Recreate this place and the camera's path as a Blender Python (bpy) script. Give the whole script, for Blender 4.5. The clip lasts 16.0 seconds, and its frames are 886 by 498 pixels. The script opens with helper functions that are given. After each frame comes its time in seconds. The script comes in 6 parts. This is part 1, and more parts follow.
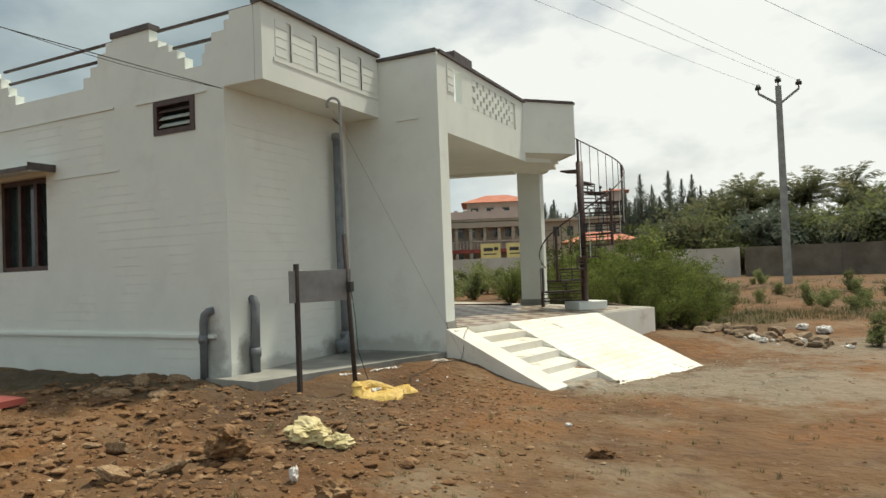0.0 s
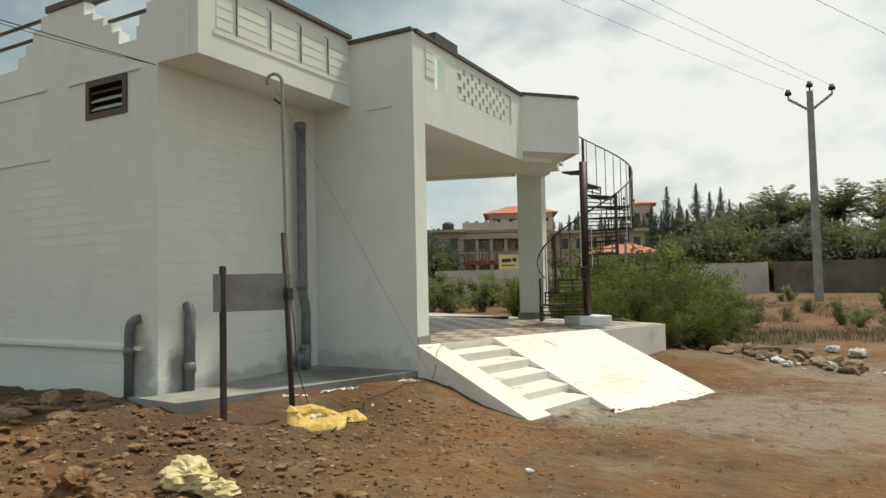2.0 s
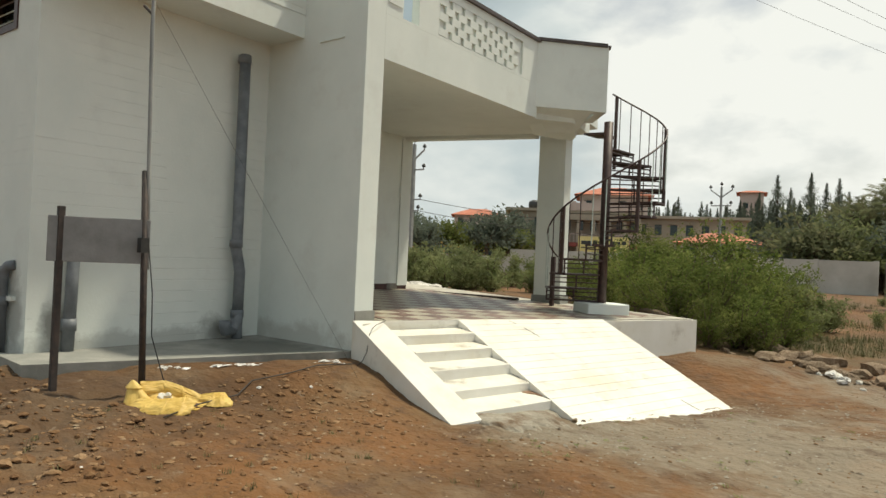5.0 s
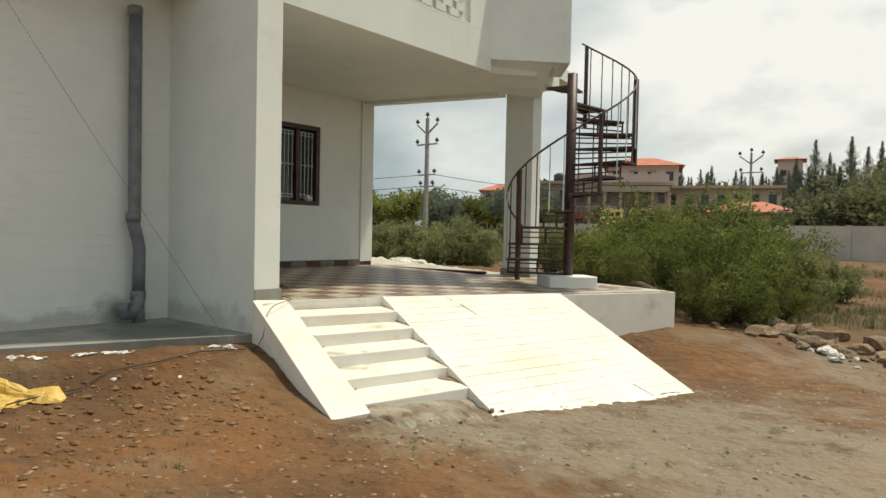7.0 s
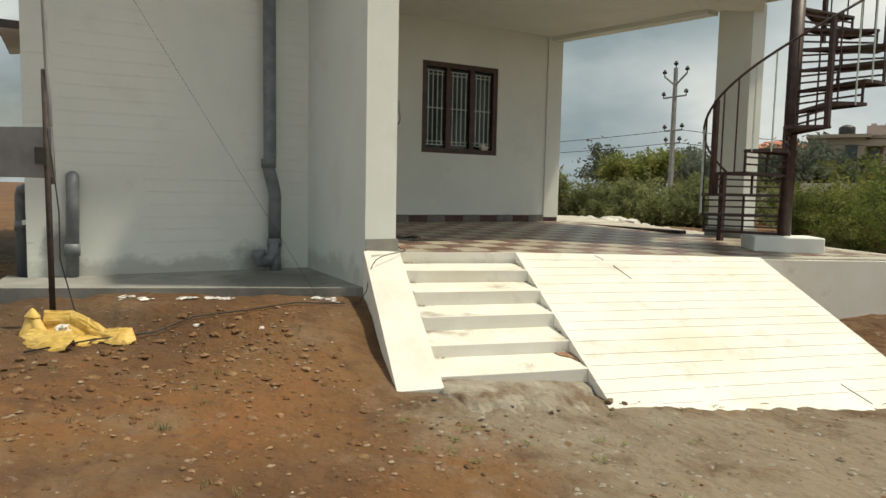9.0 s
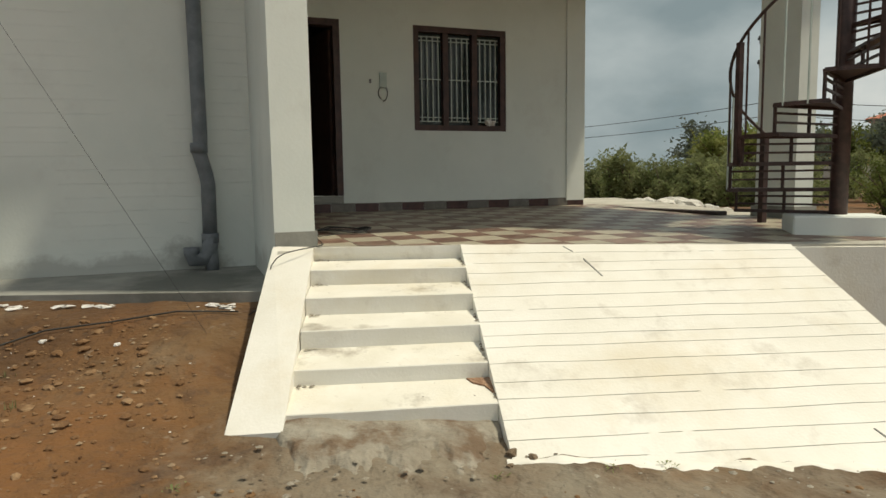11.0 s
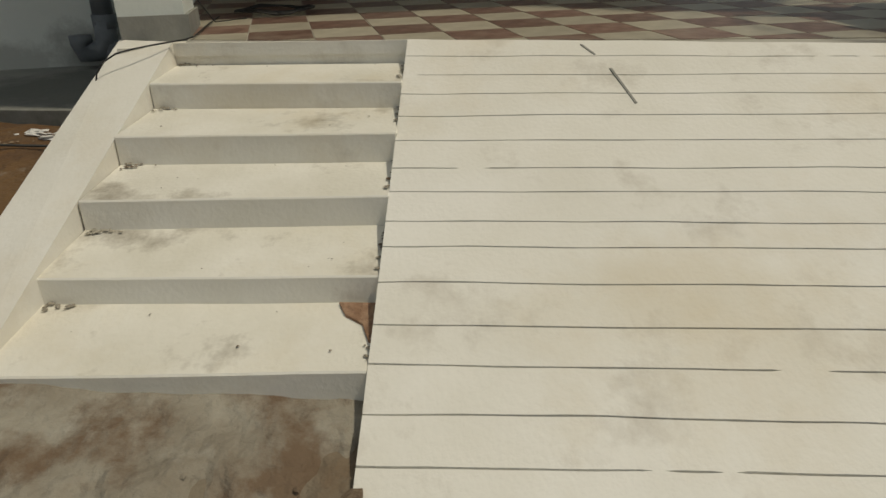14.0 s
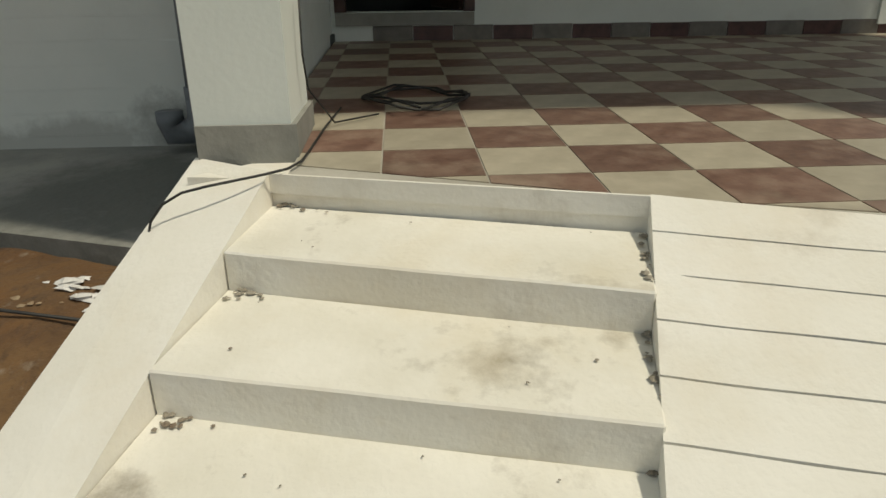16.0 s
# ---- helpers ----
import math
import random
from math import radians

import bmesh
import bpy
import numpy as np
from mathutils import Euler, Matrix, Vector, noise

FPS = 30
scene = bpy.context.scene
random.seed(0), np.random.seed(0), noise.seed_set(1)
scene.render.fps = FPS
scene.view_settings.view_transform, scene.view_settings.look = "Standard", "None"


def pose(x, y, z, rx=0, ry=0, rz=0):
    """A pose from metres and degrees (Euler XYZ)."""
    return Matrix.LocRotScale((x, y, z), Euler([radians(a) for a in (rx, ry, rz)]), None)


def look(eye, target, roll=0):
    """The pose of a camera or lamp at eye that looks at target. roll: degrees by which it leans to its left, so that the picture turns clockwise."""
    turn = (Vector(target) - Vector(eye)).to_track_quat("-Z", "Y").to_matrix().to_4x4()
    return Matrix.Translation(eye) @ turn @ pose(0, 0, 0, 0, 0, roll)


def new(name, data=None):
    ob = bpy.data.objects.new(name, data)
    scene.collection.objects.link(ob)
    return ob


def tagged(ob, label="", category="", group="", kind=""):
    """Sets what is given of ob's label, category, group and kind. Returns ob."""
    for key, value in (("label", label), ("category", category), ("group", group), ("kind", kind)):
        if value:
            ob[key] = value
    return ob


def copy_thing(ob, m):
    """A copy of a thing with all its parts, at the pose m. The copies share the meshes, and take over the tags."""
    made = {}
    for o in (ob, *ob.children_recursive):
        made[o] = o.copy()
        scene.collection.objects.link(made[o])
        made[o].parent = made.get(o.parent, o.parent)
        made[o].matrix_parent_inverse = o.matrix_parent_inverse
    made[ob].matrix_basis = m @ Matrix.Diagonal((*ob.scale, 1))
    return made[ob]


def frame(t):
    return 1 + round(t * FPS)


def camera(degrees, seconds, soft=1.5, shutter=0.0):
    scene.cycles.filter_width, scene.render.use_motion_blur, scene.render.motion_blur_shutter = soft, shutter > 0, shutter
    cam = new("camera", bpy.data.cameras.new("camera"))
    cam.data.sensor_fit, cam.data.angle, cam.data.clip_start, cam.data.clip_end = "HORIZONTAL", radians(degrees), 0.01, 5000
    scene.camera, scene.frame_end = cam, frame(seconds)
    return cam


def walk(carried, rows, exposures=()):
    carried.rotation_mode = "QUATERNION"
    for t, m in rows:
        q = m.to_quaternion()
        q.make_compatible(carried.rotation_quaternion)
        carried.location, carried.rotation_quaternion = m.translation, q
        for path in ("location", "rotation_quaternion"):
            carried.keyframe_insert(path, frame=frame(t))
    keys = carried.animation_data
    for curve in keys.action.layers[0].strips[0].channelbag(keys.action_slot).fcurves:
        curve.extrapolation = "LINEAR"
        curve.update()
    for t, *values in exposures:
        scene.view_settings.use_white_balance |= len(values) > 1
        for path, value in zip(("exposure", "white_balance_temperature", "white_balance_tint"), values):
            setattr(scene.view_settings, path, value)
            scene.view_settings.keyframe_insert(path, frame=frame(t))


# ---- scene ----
cam = camera(66.9, 16.0)
PATH = [
    (0, (-2.697, -1.231, 1.68), (-3.591, 0.557, 1.736), -2.2),
    (0.5, (-2.602, -0.883, 1.624), (-3.576, 0.863, 1.655), -1.1),
    (1, (-2.709, -0.479, 1.617), (-3.632, 1.291, 1.743), -0.1),
    (1.5, (-2.689, -0.14, 1.616), (-3.598, 1.637, 1.737), -3.2),
    (2, (-2.618, 0.174, 1.612), (-3.578, 1.926, 1.703), -1.2),
    (2.5, (-2.619, 0.693, 1.611), (-3.504, 2.48, 1.762), -0.2),
    (3, (-2.521, 0.797, 1.55), (-3.445, 2.565, 1.702), -2.2),
    (3.2, (-2.487, 0.938, 1.518), (-3.472, 2.669, 1.693), -0.8),
    (5.5, (-1.761, 2.764, 1.527), (-2.999, 4.334, 1.537), 1.3),
    (6, (-1.609, 3.124, 1.474), (-2.879, 4.668, 1.491), -0.5),
    (6.5, (-1.523, 3.494, 1.487), (-2.808, 5.025, 1.423), 0.7),
    (7, (-1.524, 3.893, 1.475), (-2.803, 5.429, 1.424), 1.2),
    (7.5, (-1.371, 4.282, 1.42), (-2.759, 5.721, 1.384), 0.9),
    (8, (-1.44, 4.693, 1.399), (-2.939, 6.016, 1.362), 2.0),
    (8.5, (-1.533, 5.1, 1.368), (-3.1, 6.34, 1.287), 0.2),
    (9, (-1.587, 5.506, 1.314), (-3.332, 6.468, 1.14), 1.2),
    (9.2, (-1.642, 5.669, 1.317), (-3.368, 6.67, 1.173), 1.3),
    (11.5, (-2.258, 7.583, 1.211), (-4.142, 8.212, 0.972), -0.6),
    (12, (-2.481, 7.876, 1.179), (-4.35, 8.509, 0.853), 0.8),
    (12.5, (-2.737, 8.126, 1.155), (-4.583, 8.678, 0.617), -1.4),
    (13, (-2.965, 8.329, 1.114), (-4.725, 8.89, 0.347), 1.9),
    (13.5, (-3.217, 8.531, 1.08), (-4.99, 8.923, 0.243), 1.3),
    (14, (-3.626, 8.568, 1.138), (-5.406, 8.951, 0.31), -1.5),
    (14.5, (-4.022, 8.622, 1.16), (-5.879, 8.763, 0.429), -0.7),
    (15, (-4.37, 8.556, 1.195), (-6.259, 8.452, 0.544), -1.0),
    (15.5, (-4.722, 8.45, 1.242), (-6.598, 8.546, 0.555), -2.8),
    (16, (-5.061, 8.449, 1.284), (-6.912, 8.561, 0.535), -0.6),
]
EXPOSE = [(0.0, -0.02, 6900, 6), (3.0, -0.10, 6900, 5), (5.5, -0.04, 7050, 7), (8.5, -0.10, 7150, 8), (11.5, -0.42, 7100, 7), (12.5, -0.62, 7050, 8), (13.5, -1.10, 7050, 9),
          (14.0, -1.20, 7050, 9), (14.5, -1.12, 7050, 8), (15.5, -0.72, 6950, 7), (16.0, -0.72, 6950, 7)]
walk(cam, [(t, look(eye, target, roll)) for t, eye, target, roll in PATH], EXPOSE)

# ---- light: hazy high sun behind broken cloud ----
SUN = Vector((0.205, 0.44, 1.0)).normalized()
sun_data = bpy.data.lights.new("sun", "SUN")
sun_data.energy, sun_data.angle, sun_data.color = 3.9, radians(2.5), (1.0, 0.94, 0.80)
sun = new("sun", sun_data)
sun.matrix_world = look(SUN * 60, (0, 0, 0))

world = bpy.data.worlds.new("sky")
scene.world = world
world.use_nodes = True
wt = world.node_tree
wt.nodes.clear()


def wnode(kind, **at):
    n = wt.nodes.new(kind)
    for k, v in at.items():
        if k == "ops":
            n.operation = v
        elif k == "blend":
            n.blend_type = v
        elif k == "data":
            n.data_type = v
    return n


sky = wt.nodes.new("ShaderNodeTexSky")
sky.sky_type, sky.sun_disc = "NISHITA", False
sky.sun_elevation, sky.sun_rotation = math.asin(SUN.z), math.atan2(SUN.x, SUN.y)
sky.air_density, sky.dust_density = 1.2, 3.0
coord = wt.nodes.new("ShaderNodeTexCoord")
stretch = wt.nodes.new("ShaderNodeMapping")
stretch.inputs["Scale"].default_value = (1.0, 1.0, 2.0)
stretch.inputs["Location"].default_value = (0.35, 0.1, 0.2)
cloud = wt.nodes.new("ShaderNodeTexNoise")
cloud.inputs["Scale"].default_value, cloud.inputs["Detail"].default_value, cloud.inputs["Roughness"].default_value = 1.9, 8, 0.52
cover = wt.nodes.new("ShaderNodeValToRGB")
cover.color_ramp.elements[0].position, cover.color_ramp.elements[1].position = 0.36, 0.50
shade = wt.nodes.new("ShaderNodeTexNoise")
shade.inputs["Scale"].default_value, shade.inputs["Detail"].default_value = 2.1, 9
tone = wt.nodes.new("ShaderNodeValToRGB")
tone.color_ramp.elements[0].position, tone.color_ramp.elements[0].color = 0.24, (0.33, 0.43, 0.49, 1)
tone.color_ramp.elements[1].position, tone.color_ramp.elements[1].color = 0.58, (1.04, 1.08, 1.09, 1)
pale = tone.color_ramp.elements.new(0.44)
pale.color = (0.64, 0.74, 0.80, 1)
thin = wt.nodes.new("ShaderNodeMix")
thin.data_type = "RGBA"
dim = wt.nodes.new("ShaderNodeVectorMath")
dim.operation = "SCALE"
dim.inputs["Scale"].default_value = 0.10
back = wt.nodes.new("ShaderNodeBackground")
back.inputs["Strength"].default_value = 0.88
wout = wt.nodes.new("ShaderNodeOutputWorld")
L = wt.links.new
L(coord.outputs["Generated"], stretch.inputs["Vector"])
L(stretch.outputs["Vector"], cloud.inputs["Vector"])
L(stretch.outputs["Vector"], shade.inputs["Vector"])
L(cloud.outputs["Fac"], cover.inputs["Fac"])
# clouds are whiter towards the sun's side
toward = wt.nodes.new("ShaderNodeVectorMath")
toward.operation = "DOT_PRODUCT"
toward.inputs[1].default_value = Vector((SUN.x, SUN.y, 0.12)).normalized()
glow = wt.nodes.new("ShaderNodeMath")
glow.operation = "MULTIPLY_ADD"
glow.inputs[1].default_value = 0.10
lift = wt.nodes.new("ShaderNodeMath")
lift.operation = "SUBTRACT"
lift.inputs[1].default_value = 0.005
L(coord.outputs["Generated"], toward.inputs[0])
L(toward.outputs["Value"], glow.inputs[0])
L(shade.outputs["Fac"], glow.inputs[2])
L(glow.outputs["Value"], lift.inputs[0])
# a darker bank of cloud low in the north-west
bank = wt.nodes.new("ShaderNodeVectorMath")
bank.operation = "DOT_PRODUCT"
bank.inputs[1].default_value = Vector((-0.75, 0.62, 0.14)).normalized()
near = wt.nodes.new("ShaderNodeMapRange")
near.inputs["From Min"].default_value, near.inputs["From Max"].default_value, near.inputs["To Max"].default_value = 0.86, 0.985, 0.25
darker = wt.nodes.new("ShaderNodeMath")
darker.operation = "SUBTRACT"
L(coord.outputs["Generated"], bank.inputs[0])
L(bank.outputs["Value"], near.inputs["Value"])
L(lift.outputs["Value"], darker.inputs[0])
L(near.outputs["Result"], darker.inputs[1])
L(darker.outputs["Value"], tone.inputs["Fac"])
L(sky.outputs["Color"], dim.inputs[0])
L(cover.outputs["Color"], thin.inputs["Factor"])
L(dim.outputs["Vector"], thin.inputs["A"])
L(tone.outputs["Color"], thin.inputs["B"])
L(thin.outputs["Result"], back.inputs["Color"])
L(back.outputs["Background"], wout.inputs["Surface"])


# ---- materials ----
def material(name, colours, scale=4.0, rough=0.7, bump=0.2, fine=60.0, metal=0.0, detail=6.0, spread=(0.35, 0.65), relief=0.01, vary=0.0):
    """Noise between two or three colours, with a fine bump."""
    m = bpy.data.materials.new(name)
    m.use_nodes = True
    t = m.node_tree
    b = t.nodes["Principled BSDF"]
    b.inputs["Roughness"].default_value, b.inputs["Metallic"].default_value = rough, metal
    c = t.nodes.new("ShaderNodeTexCoord")
    n = t.nodes.new("ShaderNodeTexNoise")
    n.inputs["Scale"].default_value, n.inputs["Detail"].default_value, n.inputs["Roughness"].default_value = scale, detail, 0.6
    r = t.nodes.new("ShaderNodeValToRGB")
    r.color_ramp.elements[0].position, r.color_ramp.elements[1].position = spread
    r.color_ramp.elements[0].color, r.color_ramp.elements[1].color = (*colours[0], 1), (*colours[-1], 1)
    if len(colours) > 2:
        e = r.color_ramp.elements.new(sum(spread) / 2)
        e.color = (*colours[1], 1)
    f = t.nodes.new("ShaderNodeTexNoise")
    f.inputs["Scale"].default_value, f.inputs["Detail"].default_value = fine, 4
    u = t.nodes.new("ShaderNodeBump")
    u.inputs["Strength"].default_value, u.inputs["Distance"].default_value = bump, relief
    k = t.links.new
    k(c.outputs["Object"], n.inputs["Vector"])
    k(c.outputs["Object"], f.inputs["Vector"])
    k(n.outputs["Fac"], r.inputs["Fac"])
    k(f.outputs["Fac"], u.inputs["Height"])
    k(u.outputs["Normal"], b.inputs["Normal"])
    last = r.outputs["Color"]
    if vary:
        o = t.nodes.new("ShaderNodeObjectInfo")
        hsv = t.nodes.new("ShaderNodeHueSaturation")
        span = t.nodes.new("ShaderNodeMapRange")
        span.inputs["To Min"].default_value, span.inputs["To Max"].default_value = 1 - vary, 1 + vary
        k(o.outputs["Random"], span.inputs["Value"])
        k(span.outputs["Result"], hsv.inputs["Value"])
        k(last, hsv.inputs["Color"])
        last = hsv.outputs["Color"]
    k(last, b.inputs["Base Color"])
    return m


def stained(m, colour, scale, low, high, amount, seed=0.0, stretch=(1, 1, 1)):
    """Lays stains of another colour, with a shape of their own, over a material."""
    t = m.node_tree
    b = t.nodes["Principled BSDF"]
    under = b.inputs["Base Color"].links[0].from_socket
    c = t.nodes.new("ShaderNodeTexCoord")
    mp = t.nodes.new("ShaderNodeMapping")
    mp.inputs["Location"].default_value = (seed, seed * 2, seed * 3)
    mp.inputs["Scale"].default_value = stretch
    n = t.nodes.new("ShaderNodeTexNoise")
    n.inputs["Scale"].default_value, n.inputs["Detail"].default_value, n.inputs["Roughness"].default_value = scale, 8, 0.65
    r = t.nodes.new("ShaderNodeMapRange")
    r.inputs["From Min"].default_value, r.inputs["From Max"].default_value = low, high
    r.inputs["To Max"].default_value = amount
    x = t.nodes.new("ShaderNodeMix")
    x.data_type = "RGBA"
    x.inputs["B"].default_value = (*colour, 1)
    k = t.links.new
    k(c.outputs["Object"], mp.inputs["Vector"])
    k(mp.outputs["Vector"], n.inputs["Vector"])
    k(n.outputs["Fac"], r.inputs["Value"])
    k(r.outputs["Result"], x.inputs["Factor"])
    k(under, x.inputs["A"])
    k(x.outputs["Result"], b.inputs["Base Color"])
    return m


def coursed(m, pitch, strength):
    """Brick courses that show through thin plaster as broken level lines."""
    t = m.node_tree
    b = t.nodes["Principled BSDF"]
    u = b.inputs["Normal"].links[0].from_node
    c = t.nodes.new("ShaderNodeTexCoord")
    sep = t.nodes.new("ShaderNodeSeparateXYZ")
    wob = t.nodes.new("ShaderNodeTexNoise")
    wob.inputs["Scale"].default_value = 0.8
    add = t.nodes.new("ShaderNodeMath")
    add.operation = "MULTIPLY_ADD"
    add.inputs[1].default_value = 0.03
    div = t.nodes.new("ShaderNodeMath")
    div.operation = "DIVIDE"
    div.inputs[1].default_value = pitch
    fr = t.nodes.new("ShaderNodeMath")
    fr.operation = "FRACT"
    line = t.nodes.new("ShaderNodeMath")
    line.operation = "LESS_THAN"
    line.inputs[1].default_value = 0.085
    mask = t.nodes.new("ShaderNodeTexNoise")
    mask.inputs["Scale"].default_value = 1.1
    keep = t.nodes.new("ShaderNodeMapRange")
    keep.inputs["From Min"].default_value, keep.inputs["From Max"].default_value = 0.50, 0.60
    both = t.nodes.new("ShaderNodeMath")
    both.operation = "MULTIPLY"
    deep = t.nodes.new("ShaderNodeBump")
    deep.inputs["Strength"].default_value, deep.inputs["Distance"].default_value = strength, 0.03
    deep.invert = True
    k = t.links.new
    k(c.outputs["Object"], sep.inputs["Vector"])
    k(c.outputs["Object"], wob.inputs["Vector"])
    k(c.outputs["Object"], mask.inputs["Vector"])
    k(wob.outputs["Fac"], add.inputs[0])
    k(sep.outputs["Z"], add.inputs[2])
    k(add.outputs["Value"], div.inputs[0])
    k(div.outputs["Value"], fr.inputs[0])
    k(fr.outputs["Value"], line.inputs[0])
    k(mask.outputs["Fac"], keep.inputs["Value"])
    k(keep.outputs["Result"], both.inputs[0])
    k(line.outputs["Value"], both.inputs[1])
    k(both.outputs["Value"], deep.inputs["Height"])
    k(u.outputs["Normal"], deep.inputs["Normal"])
    k(deep.outputs["Normal"], b.inputs["Normal"])
    return m


WHITE = stained(material("white_paint", [(0.675, 0.72, 0.685), (0.745, 0.785, 0.745)], 0.9, 0.75, 0.25, 45, relief=0.004), (0.52, 0.51, 0.47), 1.6, 0.55, 0.75, 0.35)
PLASTER = coursed(stained(material("white_plaster", [(0.675, 0.715, 0.675), (0.75, 0.78, 0.735)], 1.1, 0.8, 0.3, 40, relief=0.005), (0.48, 0.48, 0.45), 2.0, 0.56, 0.78, 0.3, 3.0), 0.125, 0.85)
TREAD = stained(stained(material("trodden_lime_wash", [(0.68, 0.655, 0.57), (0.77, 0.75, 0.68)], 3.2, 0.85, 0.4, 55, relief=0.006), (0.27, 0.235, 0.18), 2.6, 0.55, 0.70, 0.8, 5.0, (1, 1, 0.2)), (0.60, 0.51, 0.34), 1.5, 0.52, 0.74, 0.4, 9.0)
STEP = stained(stained(material("cream_lime_wash", [(0.74, 0.72, 0.65), (0.80, 0.785, 0.73)], 2.2, 0.85, 0.35, 55, relief=0.005), (0.38, 0.33, 0.26), 2.6, 0.57, 0.76, 0.6, 5.0), (0.60, 0.50, 0.33), 1.1, 0.50, 0.74, 0.45, 9.0)
CAP = material("dark_brown_cap", [(0.055, 0.045, 0.042), (0.10, 0.08, 0.075)], 6, 0.6, 0.2)
CONCRETE = stained(material("grey_cement", [(0.21, 0.215, 0.197), (0.315, 0.31, 0.28)], 2.5, 0.85, 0.4, 30, relief=0.01), (0.20, 0.20, 0.18), 1.2, 0.5, 0.7, 0.5)
SCREED = stained(material("pale_cement_screed", [(0.36, 0.34, 0.29), (0.48, 0.46, 0.40)], 2.5, 0.85, 0.4, 30, relief=0.01), (0.22, 0.20, 0.16), 1.4, 0.5, 0.7, 0.6)
BRICK = material("bare_brick", [(0.22, 0.12, 0.07), (0.36, 0.23, 0.15)], 18, 0.95, 0.8, 40, relief=0.02)
SPILL = stained(stained(material("dirty_cement", [(0.22, 0.19, 0.145), (0.33, 0.305, 0.25)], 3.5, 0.9, 0.8, 22, relief=0.03), (0.13, 0.078, 0.042), 3.0, 0.50, 0.62, 0.85, 7.0), (0.34, 0.32, 0.27), 7.0, 0.58, 0.7, 0.7, 13.0)
WOOD = material("dark_red_wood", [(0.035, 0.016, 0.012), (0.075, 0.034, 0.026)], 9, 0.45, 0.2, 80)
GLASS_DARK = material("dark_pane", [(0.014, 0.026, 0.025), (0.026, 0.042, 0.04)], 3, 0.08, 0.02)
GRILLE = material("pale_grille_paint", [(0.42, 0.50, 0.47), (0.55, 0.62, 0.58)], 8, 0.4, 0.1)
# near-black for room surfaces: the indoor shade is put into the colour
ROOM_SHADE = material("room_shade_colour", [(0.05, 0.06, 0.06), (0.08, 0.09, 0.09)], 2, 0.8, 0.1)
PIPE = material("grey_pvc", [(0.12, 0.135, 0.15), (0.19, 0.205, 0.22)], 7, 0.5, 0.1)
IRON = material("brown_iron_paint", [(0.028, 0.014, 0.012), (0.065, 0.032, 0.028)], 14, 0.5, 0.2)
RUST = material("rusty_iron", [(0.025, 0.022, 0.021), (0.06, 0.042, 0.036)], 18, 0.75, 0.4)
BOARD = material("grey_board", [(0.20, 0.20, 0.20), (0.27, 0.27, 0.27)], 5, 0.7, 0.2)
RUBBER = material("black_cable", [(0.015, 0.015, 0.015), (0.03, 0.03, 0.028)], 20, 0.6, 0.1)
SACK = stained(material("yellow_sack", [(0.54, 0.34, 0.065), (0.72, 0.51, 0.15)], 7, 0.55, 0.25, 40, relief=0.006), (0.45, 0.34, 0.16), 6, 0.5, 0.7, 0.3)
PALESACK = material("pale_sack", [(0.46, 0.38, 0.18), (0.64, 0.56, 0.32)], 9, 0.6, 0.5, 40)
REDTILE = stained(material("red_floor_tile", [(0.125, 0.070, 0.052), (0.172, 0.100, 0.075), (0.22, 0.142, 0.108)], 11, 0.45, 0.3, 25, relief=0.006, vary=0.18), (0.36, 0.29, 0.22), 3.0, 0.48, 0.70, 0.55)
CREAMTILE = stained(material("cream_floor_tile", [(0.335, 0.30, 0.23), (0.425, 0.385, 0.30)], 7, 0.45, 0.15, 25, relief=0.004, vary=0.08), (0.27, 0.225, 0.17), 3.0, 0.50, 0.70, 0.6)
SKIRT_DARK = material("dark_skirting_tile", [(0.05, 0.022, 0.02), (0.09, 0.04, 0.035)], 9, 0.4, 0.1)
SKIRT_GREY = material("grey_skirting_tile", [(0.13, 0.12, 0.105), (0.19, 0.175, 0.155)], 9, 0.5, 0.1)
STONE = material("rubble_stone", [(0.14, 0.09, 0.052), (0.26, 0.195, 0.13)], 5, 0.9, 0.6, 22, relief=0.02, vary=0.25)
SLAB = material("broken_plaster", [(0.18, 0.10, 0.045), (0.27, 0.175, 0.095), (0.36, 0.275, 0.185)], 7, 0.9, 0.6, 25, relief=0.02, vary=0.15)
CHALK = material("white_rubble", [(0.44, 0.42, 0.37), (0.66, 0.64, 0.59)], 6, 0.85, 0.5, 25, relief=0.02, vary=0.15)
CLOD = material("soil_clod", [(0.10, 0.047, 0.018), (0.17, 0.09, 0.038), (0.29, 0.185, 0.10)], 5, 0.95, 0.7, 30, relief=0.02)
SCRAP = material("dry_scrap", [(0.14, 0.085, 0.045), (0.25, 0.17, 0.10), (0.34, 0.27, 0.18)], 11, 0.85, 0.3, 30)
LITTER = material("paper_litter", [(0.55, 0.53, 0.5), (0.75, 0.74, 0.72)], 8, 0.7, 0.2)
POLE = material("grey_pole_concrete", [(0.22, 0.23, 0.23), (0.32, 0.33, 0.32)], 3, 0.8, 0.3)
FARWHITE = material("far_cream_wall", [(0.50, 0.46, 0.38), (0.58, 0.54, 0.46)], 0.2, 0.85, 0.1, 5)
FARPINK = material("far_pink_wall", [(0.50, 0.40, 0.36), (0.58, 0.49, 0.44)], 0.2, 0.85, 0.1, 5)
FARBEIGE = material("far_beige_wall", [(0.36, 0.31, 0.24), (0.44, 0.38, 0.30)], 0.2, 0.85, 0.1, 5)
ROOFTILE = material("red_roof_tile", [(0.36, 0.11, 0.06), (0.48, 0.17, 0.10)], 0.8, 0.8, 0.3, 6)
